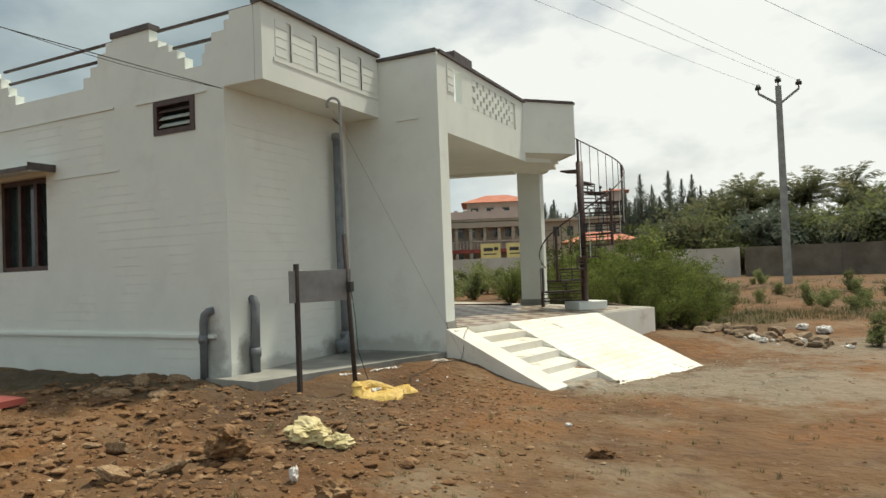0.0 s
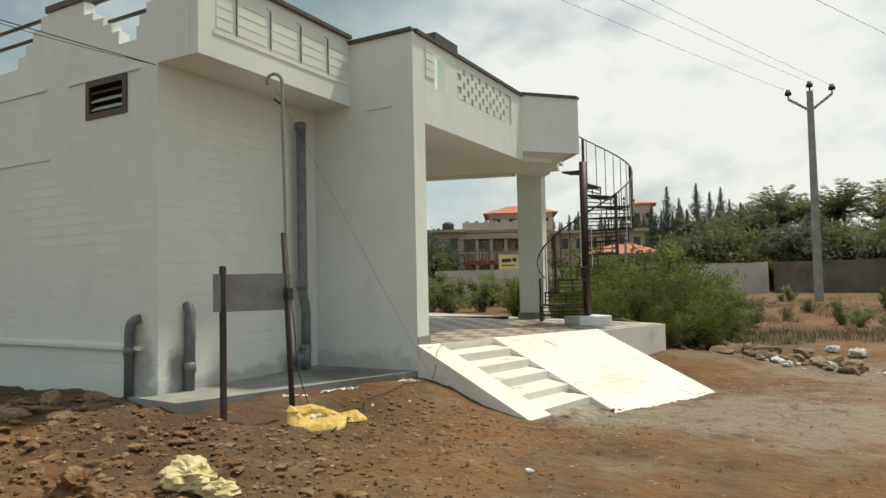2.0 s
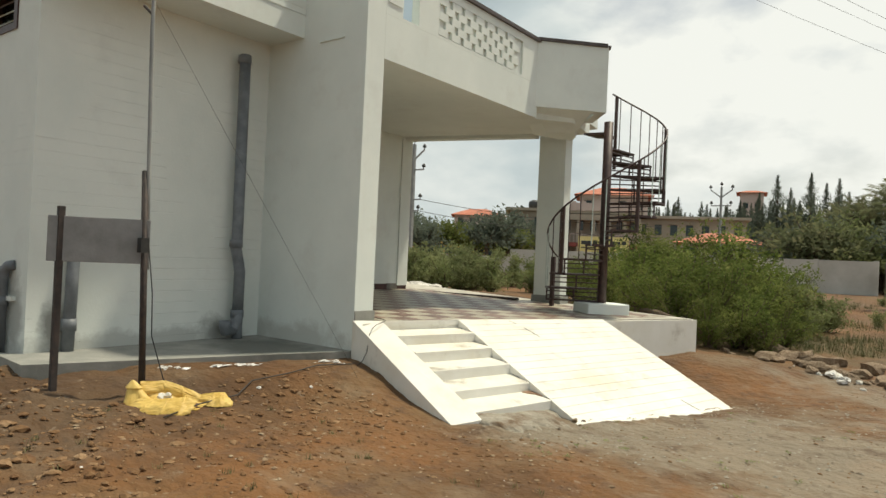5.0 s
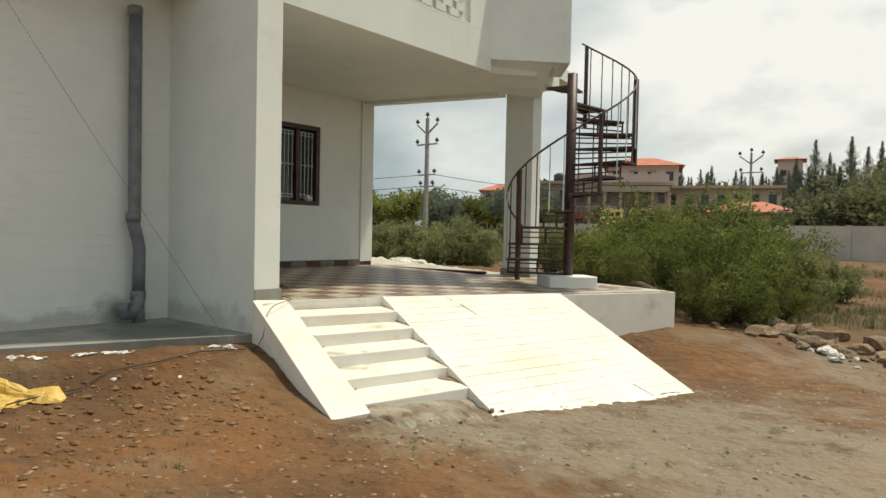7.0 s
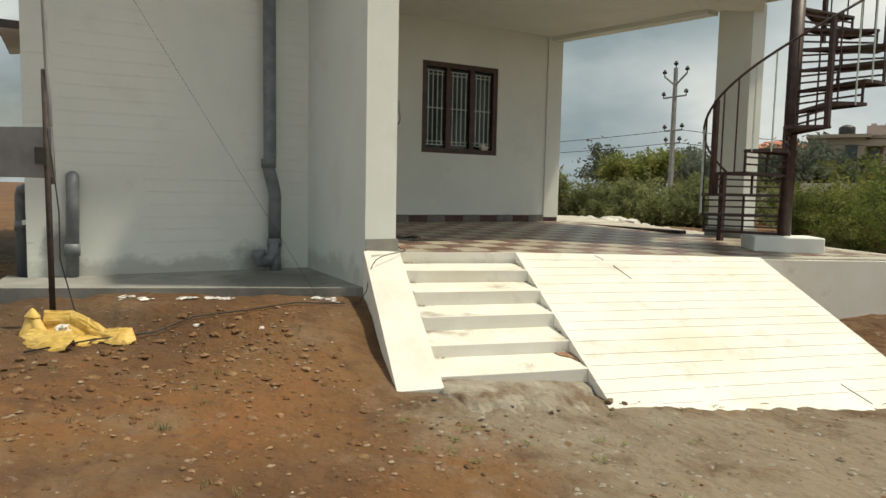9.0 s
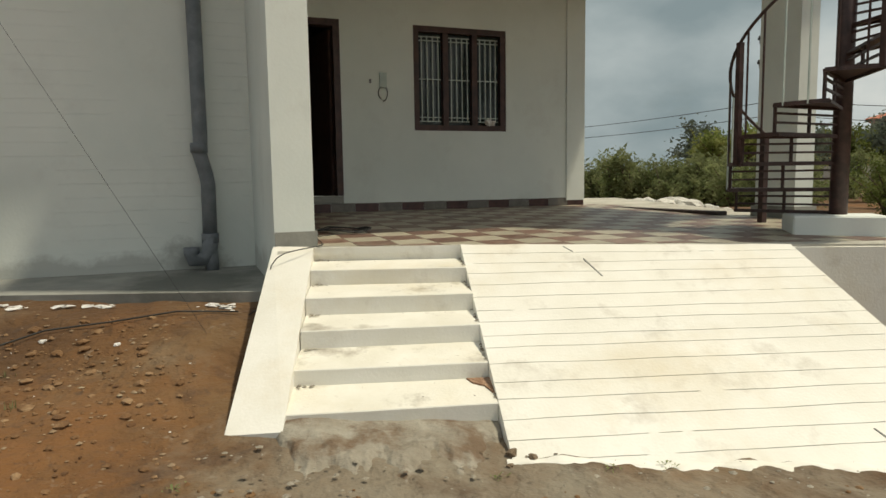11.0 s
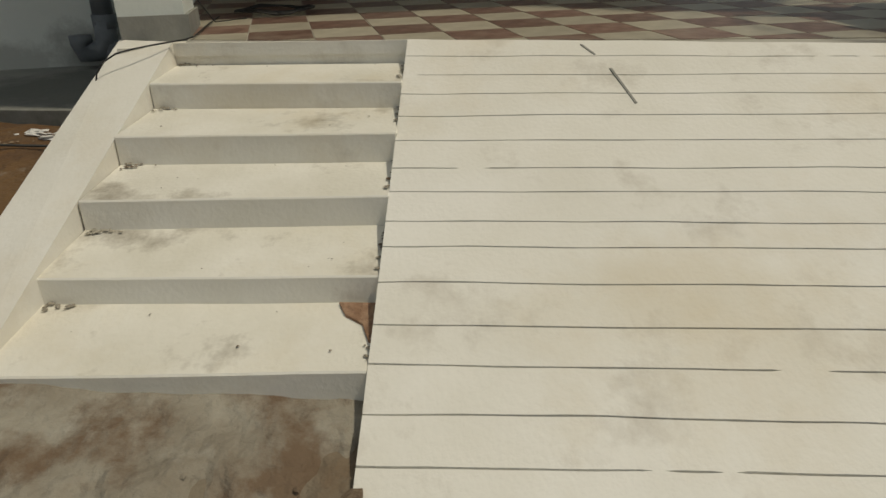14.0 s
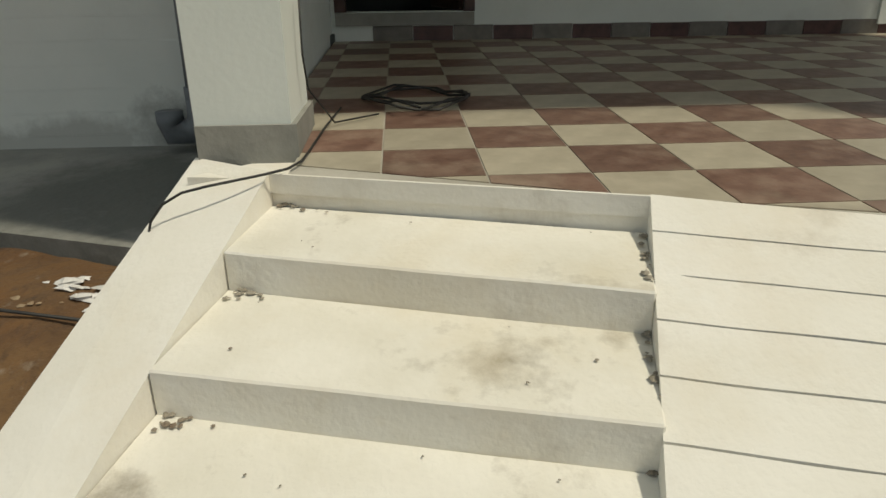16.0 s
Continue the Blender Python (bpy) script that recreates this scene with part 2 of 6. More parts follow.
REDRAIL = material("red_balcony_paint", [(0.26, 0.05, 0.04), (0.34, 0.08, 0.06)], 1.0, 0.6, 0.1)
SHEET = material("pale_roof_sheet", [(0.55, 0.54, 0.50), (0.66, 0.65, 0.6)], 1.0, 0.6, 0.1)
WALLGREY = stained(material("grey_block_wall", [(0.10, 0.085, 0.065), (0.17, 0.15, 0.12)], 0.8, 0.9, 0.5, 6, relief=0.03), (0.09, 0.08, 0.07), 0.5, 0.5, 0.7, 0.5)
WALLPALE = stained(material("pale_wall_paint", [(0.42, 0.40, 0.36), (0.52, 0.50, 0.46)], 0.6, 0.9, 0.2, 6), (0.26, 0.24, 0.2), 0.4, 0.52, 0.75, 0.5)
YELLOW = material("yellow_paint", [(0.50, 0.38, 0.12), (0.60, 0.47, 0.18)], 1, 0.4, 0.05)
SIGN = material("pale_yellow_sign", [(0.66, 0.55, 0.20), (0.74, 0.63, 0.28)], 1, 0.5, 0.05)
BLACK = material("black_paint", [(0.02, 0.02, 0.02), (0.035, 0.035, 0.035)], 2, 0.5, 0.05)
BARK = material("bark", [(0.07, 0.05, 0.035), (0.14, 0.10, 0.07)], 5, 0.95, 0.6, 20, relief=0.02)


def leafy(name, colours, scale, vary):
    """Matt leaves that let some light through."""
    m = material(name, colours, scale, 0.85, 0.05, 12, vary=vary)
    t = m.node_tree
    b = t.nodes["Principled BSDF"]
    b.inputs["Specular IOR Level"].default_value = 0.12
    tr = t.nodes.new("ShaderNodeBsdfTranslucent")
    mx = t.nodes.new("ShaderNodeMixShader")
    mx.inputs["Fac"].default_value = 0.45
    t.links.new(b.inputs["Base Color"].links[0].from_socket, tr.inputs["Color"])
    t.links.new(b.outputs["BSDF"], mx.inputs[1])
    t.links.new(tr.outputs["BSDF"], mx.inputs[2])
    t.links.new(mx.outputs["Shader"], t.nodes["Material Output"].inputs["Surface"])
    return m


LEAF = leafy("bush_leaf", [(0.085, 0.12, 0.030), (0.155, 0.185, 0.052), (0.24, 0.245, 0.09)], 0.9, 0.35)
LEAF_DULL = leafy("dull_leaf", [(0.145, 0.18, 0.07), (0.26, 0.275, 0.135)], 1.6, 0.25)
# far foliage, paled and greyed so that the colour carries the distance haze
LEAF_HAZY = leafy("hazed_needle", [(0.105, 0.13, 0.10), (0.15, 0.172, 0.13)], 0.8, 0.2)
LEAF_PALM = leafy("palm_leaf", [(0.11, 0.13, 0.068), (0.165, 0.18, 0.095), (0.24, 0.23, 0.13)], 0.6, 0.3)
GRASS = material("dry_grass", [(0.10, 0.12, 0.045), (0.22, 0.20, 0.09)], 1.5, 0.8, 0.1, 12)


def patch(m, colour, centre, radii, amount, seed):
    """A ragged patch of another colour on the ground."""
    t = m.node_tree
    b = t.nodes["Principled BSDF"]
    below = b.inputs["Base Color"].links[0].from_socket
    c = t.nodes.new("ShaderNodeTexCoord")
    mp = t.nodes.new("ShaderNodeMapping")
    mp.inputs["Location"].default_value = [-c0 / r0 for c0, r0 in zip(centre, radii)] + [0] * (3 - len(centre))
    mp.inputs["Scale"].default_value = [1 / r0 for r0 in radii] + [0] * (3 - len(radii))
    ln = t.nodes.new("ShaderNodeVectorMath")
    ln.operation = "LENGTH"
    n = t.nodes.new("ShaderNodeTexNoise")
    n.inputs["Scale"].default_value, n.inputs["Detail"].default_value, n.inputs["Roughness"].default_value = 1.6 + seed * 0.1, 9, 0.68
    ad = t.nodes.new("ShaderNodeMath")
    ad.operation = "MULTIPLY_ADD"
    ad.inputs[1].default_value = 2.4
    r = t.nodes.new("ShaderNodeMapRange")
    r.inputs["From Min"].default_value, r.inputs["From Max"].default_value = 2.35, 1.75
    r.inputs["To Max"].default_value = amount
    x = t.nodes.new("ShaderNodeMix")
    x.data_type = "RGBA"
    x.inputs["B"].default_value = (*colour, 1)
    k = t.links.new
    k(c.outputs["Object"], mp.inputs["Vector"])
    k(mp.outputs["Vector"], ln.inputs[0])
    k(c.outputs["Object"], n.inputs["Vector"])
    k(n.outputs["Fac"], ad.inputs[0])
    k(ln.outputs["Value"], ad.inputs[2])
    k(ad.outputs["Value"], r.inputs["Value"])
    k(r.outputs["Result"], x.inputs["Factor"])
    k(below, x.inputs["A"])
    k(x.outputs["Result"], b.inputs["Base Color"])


def soil_material():
    m = material("red_soil", [(0.086, 0.041, 0.0145), (0.117, 0.060, 0.023), (0.146, 0.084, 0.037)], 0.9, 0.95, 1.0, 9, relief=0.06)
    stained(m, (0.185, 0.080, 0.024), 0.45, 0.48, 0.62, 0.75, 4.0)
    stained(m, (0.20, 0.158, 0.105), 0.8, 0.54, 0.68, 0.55, 11.0)
    patch(m, (0.24, 0.215, 0.165), (-2.9, 9.0), (2.3, 1.9), 0.62, 1)
    patch(m, (0.25, 0.23, 0.18), (-4.9, 8.0), (0.9, 0.9), 0.45, 5)
    patch(m, (0.22, 0.195, 0.15), (-0.8, 13.0), (3.0, 2.2), 0.6, 3)
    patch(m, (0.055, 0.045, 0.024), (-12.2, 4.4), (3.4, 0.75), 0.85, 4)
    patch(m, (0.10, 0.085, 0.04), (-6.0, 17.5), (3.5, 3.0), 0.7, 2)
    patch(m, (0.066, 0.038, 0.02), (-7.3, 4.7), (1.6, 1.5), 0.6, 6)
    stained(m, (0.074, 0.040, 0.021), 2.3, 0.55, 0.68, 0.75, 21.0)
    stained(m, (0.045, 0.032, 0.022), 14.0, 0.60, 0.70, 0.6, 31.0)
    stained(m, (0.26, 0.215, 0.165), 9.0, 0.62, 0.72, 0.6, 2.0)
    return m


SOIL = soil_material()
patch(PLASTER, (0.17, 0.17, 0.15), (-8.88, 5.38, 0.60), (0.4, 0.16, 0.30), 0.8, 9)
patch(PLASTER, (0.22, 0.22, 0.20), (-9.15, 5.1, 0.80), (0.18, 0.4, 0.45), 0.6, 12)
patch(PLASTER, (0.20, 0.20, 0.18), (-8.88, 7.25, 0.50), (0.4, 0.28, 0.22), 0.7, 15)
patch(PLASTER, (0.34, 0.34, 0.31), (-8.88, 6.2, 0.45), (0.4, 1.6, 0.14), 0.6, 18)
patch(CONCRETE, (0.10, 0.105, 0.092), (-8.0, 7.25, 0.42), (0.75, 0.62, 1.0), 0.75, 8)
patch(WHITE, (0.40, 0.39, 0.35), (-8.2, 7.79, 0.45), (1.2, 0.3, 0.22), 0.6, 21)


# ---- mesh tools ----
def mesh(name, verts, faces, mat, parent=None, smooth=False):
    d = bpy.data.meshes.new(name)
    d.from_pydata([tuple(v) for v in verts], [], faces)
    if smooth:
        for p in d.polygons:
            p.use_smooth = True
    d.materials.append(mat)
    ob = new(name, d)
    if parent:
        ob.parent = parent
    return ob


def from_bm(name, bm, mat, parent=None, smooth=False):
    bmesh.ops.recalc_face_normals(bm, faces=bm.faces)
    d = bpy.data.meshes.new(name)
    bm.to_mesh(d)
    bm.free()
    if smooth:
        for p in d.polygons:
            p.use_smooth = True
    d.materials.append(mat)
    ob = new(name, d)
    if parent:
        ob.parent = parent
    return ob


def put_box(bm, lo, hi, m=None):
    vs = [bm.verts.new((x, y, z)) for x in (lo[0], hi[0]) for y in (lo[1], hi[1]) for z in (lo[2], hi[2])]
    for f in ((0, 1, 3, 2), (4, 6, 7, 5), (0, 4, 5, 1), (2, 3, 7, 6), (0, 2, 6, 4), (1, 5, 7, 3)):
        bm.faces.new([vs[i] for i in f])
    if m is not None:
        bmesh.ops.transform(bm, matrix=m, verts=vs)
    return vs


def put_prism(bm, pts, z0, z1):
    """pts: plan points; z0 and z1 each a number or a list with a height for each point."""
    n = len(pts)
    lo = z0 if isinstance(z0, (list, tuple)) else [z0] * n
    hi = z1 if isinstance(z1, (list, tuple)) else [z1] * n
    a = [bm.verts.new((p[0], p[1], z)) for p, z in zip(pts, lo)]
    b = [bm.verts.new((p[0], p[1], z)) for p, z in zip(pts, hi)]
    bm.faces.new(a[::-1])
    bm.faces.new(b)
    for i in range(n):
        j = (i + 1) % n
        bm.faces.new((a[i], a[j], b[j], b[i]))
    return a + b


def put_tube(bm, pts, r, sides=8):
    """A round bar along a line of points; r a number or one for each point."""
    pts = [Vector(p) for p in pts]
    rs = r if isinstance(r, (list, tuple)) else [r] * len(pts)
    rings = []
    side = None
    for i, p in enumerate(pts):
        d = (pts[min(i + 1, len(pts) - 1)] - pts[max(i - 1, 0)]).normalized()
        if side is None:
            side = d.orthogonal().normalized()
        side = (side - d * side.dot(d)).normalized()
        up = d.cross(side)
        rings.append([bm.verts.new(p + (side * math.cos(a) + up * math.sin(a)) * rs[i]) for a in (2 * math.pi * k / sides for k in range(sides))])
    for a, b in zip(rings, rings[1:]):
        for k in range(sides):
            bm.faces.new((a[k], a[(k + 1) % sides], b[(k + 1) % sides], b[k]))
    bm.faces.new(rings[0][::-1])
    bm.faces.new(rings[-1])


def rounded(bm, width, segments=1):
    es = [e for e in bm.edges if len(e.link_faces) == 2 and e.calc_face_angle(0) > 0.6]
    bmesh.ops.bevel(bm, geom=es, offset=width, segments=segments, affect="EDGES", clamp_overlap=True)


def box(name, lo, hi, mat, parent=None, bevel=0.006, m=None):
    bm = bmesh.new()
    put_box(bm, lo, hi, m)
    if bevel:
        rounded(bm, bevel)
    return from_bm(name, bm, mat, parent)


def prism(name, pts, z0, z1, mat, parent=None, bevel=0.0):
    bm = bmesh.new()
    put_prism(bm, pts, z0, z1)
    if bevel:
        rounded(bm, bevel)
    return from_bm(name, bm, mat, parent)


def tube(name, pts, r, mat, parent=None, sides=8):
    bm = bmesh.new()
    put_tube(bm, pts, r, sides)
    return from_bm(name, bm, mat, parent, True)


def bar(bm, a, b, w, h):
    """A square bar from a to b."""
    a, b = Vector(a), Vector(b)
    d = b - a
    m = Matrix.Translation(a) @ d.to_track_quat("X", "Z").to_matrix().to_4x4()
    put_box(bm, (0, -w / 2, -h / 2), (d.length, w / 2, h / 2), m)


def root(name, at, label, category, group="", kind=""):
    ob = new(name)
    ob.empty_display_size = 0.1
    ob.location = at
    bpy.context.view_layer.update()
    return tagged(ob, label, category, group, kind)


def under(ob, *parts):
    """Hangs parts that were built in world places under an Empty, which stays where it is."""
    for p in parts:
        p.parent = ob
        p.matrix_parent_inverse = Matrix.Translation(ob.location).inverted()
    return ob


def wall(name, axis, plane, depth, span, height, holes, mat, label, bevel=0.0):
    """A wall along x or y with openings through it. plane: the outer face; depth: signed thickness inwards; holes: (u0, u1, z0, z1)."""
    us = sorted({span[0], span[1], *[h[0] for h in holes], *[h[1] for h in holes]})
    zs = sorted({height[0], height[1], *[h[2] for h in holes], *[h[3] for h in holes]})
    us = [u for u in us if span[0] <= u <= span[1]]
    zs = [z for z in zs if height[0] <= z <= height[1]]
    solid = lambda i, j: 0 <= i < len(us) - 1 and 0 <= j < len(zs) - 1 and not any(h[0] < (us[i] + us[i + 1]) / 2 < h[1] and h[2] < (zs[j] + zs[j + 1]) / 2 < h[3] for h in holes)
    place = (lambda u, w, z: (u, w, z)) if axis == "x" else (lambda u, w, z: (w, u, z))
    p0, p1 = plane, plane + depth
    bm = bmesh.new()
    quad = lambda *c: bm.faces.new([bm.verts.new(place(*v)) for v in c])
    for i in range(len(us) - 1):
        for j in range(len(zs) - 1):
            if not solid(i, j):
                continue
            a, b, c, d = us[i], us[i + 1], zs[j], zs[j + 1]
            quad((a, p0, c), (b, p0, c), (b, p0, d), (a, p0, d))
            quad((a, p1, c), (a, p1, d), (b, p1, d), (b, p1, c))
            if not solid(i - 1, j):
                quad((a, p0, c), (a, p0, d), (a, p1, d), (a, p1, c))
            if not solid(i + 1, j):
                quad((b, p0, c), (b, p1, c), (b, p1, d), (b, p0, d))
            if not solid(i, j - 1):
                quad((a, p0, c), (a, p1, c), (b, p1, c), (b, p0, c))
            if not solid(i, j + 1):
                quad((a, p0, d), (b, p0, d), (b, p1, d), (a, p1, d))
    bmesh.ops.remove_doubles(bm, verts=bm.verts, dist=0.0005)
    return tagged(from_bm(name, bm, mat), label, "wall", kind="structure")


# ---- ground: one sheet to the horizon ----
ANCHORS = [(-2.6, -1.2, 0.30), (-2.6, 1.5, 0.20), (-2.0, 4.0, 0.07), (-1.6, 6.0, 0.0), (-2.4, 8.2, -0.06), (-5.3, 7.3, 0.0), (-6.2, 6.3, 0.08),
           (-7.5, 4.8, 0.29), (-7.62, 6.3, 0.37), (-7.85, 5.6, 0.36), (-7.38, 6.9, 0.37), (-7.15, 7.45, 0.34), (-6.85, 5.5, 0.19), (-9.5, 4.8, 0.40), (-13.0, 4.8, 0.38), (-6.6, 2.8, 0.26), (-10.0, 2.0, 0.36),
           (-5.27, 7.85, 0.05), (-5.14, 8.3, 0.025), (-5.0, 8.1, -0.02), (-4.90, 8.50, -0.065), (-4.70, 8.60, -0.125), (-4.5, 9.3, -0.115), (-4.2, 10.1, -0.12), (-3.9, 10.9, -0.13), (-5.0, 13.2, 0.18), (-4.2, 15.0, 0.0), (-2.0, 14.0, -0.1), (-8.0, 16.0, 0.40),
           (-12.5, 16.5, 0.58), (0.0, 22.0, 0.1), (-3.0, 31.0, 0.40), (-20.0, 30.0, 0.45), (6.0, 5.0, 0.05), (20.0, 20.0, 0.2), (-20.0, 0.0, 0.4), (0.0, -20.0, 0.3), (-10.0, 60.0, 0.35)]


def ground_height(x, y):
    s = w = 0.0
    for ax, ay, az in ANCHORS:
        k = 1 / (((x - ax) ** 2 + (y - ay) ** 2) + 0.15) ** 1.6
        s += k * az
        w += k
    return s / w


def ground_bumps(x, y):
    near = max(0.0, 1 - max(0.0, math.hypot(x + 5, y - 6) - 12) / 20)
    rough = 0.35 + 0.9 * max(0.0, min(1.0, (-4.2 - x) / 3)) * max(0.0, min(1.0, (6.5 - y) / 2.5))
    p = Vector((x, y, 0))
    return (0.03 * noise.noise(p * 0.9) + near * rough * (0.06 * noise.noise(p * 2.3) + 0.045 * noise.noise(p * 5.5) + 0.028 * noise.noise(p * 12)))


def ticks(lo, hi, step):
    xs = list(np.arange(lo, hi, step))
    d = step
    a, b = lo, hi
    left, right = [], []
    while a > -1500:
        d *= 1.28
        a -= d
        left.append(a)
    d = step
    while b < 1500:
        right.append(b)
        d *= 1.28
        b += d
    return left[::-1] + xs + right


def build_ground():
    xs, ys = ticks(-12.0, 1.0, 0.065), ticks(-1.0, 16.0, 0.075)
    vs = [(x, y, ground_height(x, y) + ground_bumps(x, y)) for y in ys for x in xs]
    n = len(xs)
    fs = [(j * n + i, j * n + i + 1, (j + 1) * n + i + 1, (j + 1) * n + i) for j in range(len(ys) - 1) for i in range(n - 1)]
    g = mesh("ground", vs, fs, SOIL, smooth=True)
    tagged(g, "uneven bare red-brown soil with grey cement dust", "ground", kind="structure")


build_ground()


def floor_at(x, y):
    return ground_height(x, y) + ground_bumps(x, y)


# ---- house shell ----
SIDE, FRONT, BALC, PORCH, BACK, FLOOR = 5.112, -8.893, -8.248, -7.205, -10.44, 0.755
wall("wall_south", "x", SIDE, 0.23, (-17.0, FRONT), (-0.3, 4.10), [(-13.8, -12.5, 1.87, 3.30), (-10.16, -9.40, 3.60, 4.06)], PLASTER, "white plastered side wall with faint brick courses")
wall("wall_front", "y", FRONT, -0.23, (SIDE + 0.23, 7.80), (-0.3, 4.10), [], PLASTER, "white plastered front wall with faint brick courses")
wall("wall_wing", "x", 7.80, 0.302, (-10.44, PORCH), (3.76, 4.967), [], WHITE, "white painted beam and parapet over the porch side wall")
wall("wall_wing_side", "x", 7.80, 0.145, (-10.44, -7.62), (-0.3, 3.76), [], WHITE, "white painted porch side wall")
wall("wall_wing_pillar", "x", 7.80, 0.302, (-7.62, PORCH), (-0.3, 3.76), [], WHITE, "white painted pillar at the end of the porch side wall")
wall("wall_back", "y", BACK, -0.23, (7.946, 12.52), (-0.3, 4.0), [(7.975, 9.034, 1.05, 3.20), (9.99, 11.30, 1.87, 3.20)], WHITE, "white painted wall at the back of the porch")
wall("wall_north", "x", 12.52, -0.23, (-17.0, BACK - 0.232), (-0.3, 4.0), [], WHITE, "plain white rear side wall")
wall("wall_west", "y", -17.0, -0.23, (SIDE, 12.52), (-0.3, 4.0), [], WHITE, "plain white rear wall")
tagged(box("trim_pilaster", (BACK - 0.02, 12.235, FLOOR + 0.16), (BACK + 0.025, 12.524, 3.77), WHITE), "shallow white pilaster at the wall's end", "trim", kind="structure")
# indoor floor, its colour darkened in place of real shade
tagged(prism("floor", [(-16.75, 5.36), (-9.13, 5.36), (-9.13, 7.79), (-10.68, 8.0), (-10.68, 12.28), (-16.75, 12.28)], 0.6, 0.9, ROOM_SHADE), "indoor floor coloured dark to stand for the room's shade", "floor", kind="structure")
# flat roof with the porch soffit
bm = bmesh.new()
put_prism(bm, [(-17.2, SIDE + 0.15), (BALC - 0.122, SIDE + 0.15), (BALC - 0.122, 7.798), (-10.46, 7.798), (-10.46, 12.6), (-17.2, 12.6)], 4.09, 4.20)
put_prism(bm, [(-10.43, 8.104), (PORCH - 0.302, 8.104), (PORCH - 0.302, 11.6), (-6.9, 12.4), (-7.1, 13.44), (-7.96, 13.215), (-10.43, 12.535)], 3.80, 4.20)
# added overhang, unseen behind the far beam, blocks sun from the back wall
put_prism(bm, [(-10.43, 12.54), (-7.97, 13.22), (-7.1, 13.45), (-7.2, 14.0), (-8.1, 13.95), (-10.6, 13.3)], 4.0, 4.2)
tagged(from_bm("ceiling", bm, WHITE), "flat white concrete roof slab over house and porch, with an added hidden overhang", "ceiling", kind="structure")


def cap(name, pts, z, h=0.05, w=0.2):
    """A dark coping along a line of plan points."""
    bm = bmesh.new()
    for a, b in zip(pts, pts[1:]):
        bar(bm, (*a, z + h / 2), (*b, z + h / 2), w, h)
    return tagged(from_bm(name, bm, CAP), "dark brown painted parapet coping", "trim", kind="structure")


# ---- balcony parapet over the front wall ----
slots = [(y - 0.045, y + 0.045, 4.41, 4.92) for y in (5.63, 6.18, 6.73, 7.28)]
wall("wall_balcony", "y", BALC, -0.12, (SIDE, 7.80), (4.085, 5.04), slots, WHITE, "white balcony parapet with narrow upright slots")
tagged(box("wall_balcony_lining", (BALC - 0.115, SIDE + 0.1, 4.40), (BALC - 0.016, 7.79, 4.93), WHITE), "white inner face of the slotted parapet", "wall", kind="structure")
bm = bmesh.new()
for z in (4.43, 4.55, 4.67, 4.79):
    for y0, y1 in ((5.36, 5.585), (5.675, 6.135), (6.225, 6.685), (6.775, 7.235), (7.325, 7.76)):
        put_box(bm, (BALC - 0.03, y0, z + 0.012), (BALC + 0.007, y1, z + 0.110))
rounded(bm, 0.004)
tagged(from_bm("trim_balcony_bands", bm, WHITE), "raised white plaster bands on the balcony", "trim", kind="structure")
tagged(box("trim_balcony_sill", (BALC - 0.05, 5.32, 4.36), (BALC + 0.010, 7.79, 4.41), WHITE), "white sill band under the slots", "trim", kind="structure")
cap("trim_cap_balcony", [(BALC - 0.04, SIDE - 0.03), (BALC - 0.04, 7.79)], 5.04)


# ---- stepped parapet on the side wall ----
def stepped_parapet():
    z0 = 4.09
    # outline of the stepped top from the street corner towards the rear
    out = [(BALC - 0.13, 5.03), (-8.77, 5.03), (-8.77, 4.93), (-8.86, 4.93), (-8.86, 4.81), (-9.08, 4.81), (-9.08, 4.69), (-9.2, 4.69), (-9.2, 4.57), (-9.25, 4.57), (-9.25, 4.42),
           (-9.56, 4.42), (-9.56, 4.58), (-9.70, 4.58), (-9.70, 4.70), (-9.85, 4.70), (-9.85, 4.80), (-10.05, 4.80), (-10.05, 4.90), (-10.22, 4.90), (-10.22, 5.08), (-10.96, 5.08),
           (-10.96, 5.04), (-11.10, 5.04), (-11.10, 4.91), (-11.28, 4.91), (-11.28, 4.75), (-11.44, 4.75), (-11.44, 4.62), (-11.60, 4.62), (-11.60, 4.47), (-13.22, 4.47), (-13.22, 4.62),
           (-13.40, 4.62), (-13.40, 4.78), (-13.58, 4.78), (-13.58, 4.95), (-13.8, 4.95), (-13.8, 5.08), (-14.5, 5.08), (-14.5, 4.9), (-14.8, 4.9), (-14.8, 4.47), (-17.2, 4.47)]
    bm = bmesh.new()
    a = [bm.verts.new((x, SIDE + 0.003, z)) for x, z in out] + [bm.verts.new((-17.2, SIDE + 0.003, z0)), bm.verts.new((BALC - 0.13, SIDE + 0.003, z0))]
    bm.faces.new(a)
    g = bmesh.ops.extrude_face_region(bm, geom=bm.faces[:])
    bmesh.ops.translate(bm, vec=(0, 0.14, 0), verts=[v for v in g["geom"] if isinstance(v, bmesh.types.BMVert)])
    tagged(from_bm("wall_parapet", bm, WHITE), "white parapet stepped like a stair along its top", "wall", kind="structure")
    for k, (x0, x1, z) in enumerate(((-10.12, BALC - 0.1, 5.05), (-9.83, -8.87, 4.76), (-13.6, -10.97, 5.06), (-13.46, -11.3, 4.84))):
        tagged(tube("trim_parapet_rail", [(x0, SIDE + 0.07, z), (x1, SIDE + 0.07, z)], 0.025, CAP), "dark pipe rail between parapet steps", "rail", "parapet rails", "structure")
    tagged(box("trim_parapet_cap", (-10.98, SIDE - 0.02, 5.08), (-10.2, SIDE + 0.17, 5.16), CAP), "dark coping on a parapet step", "trim", kind="structure")


stepped_parapet()

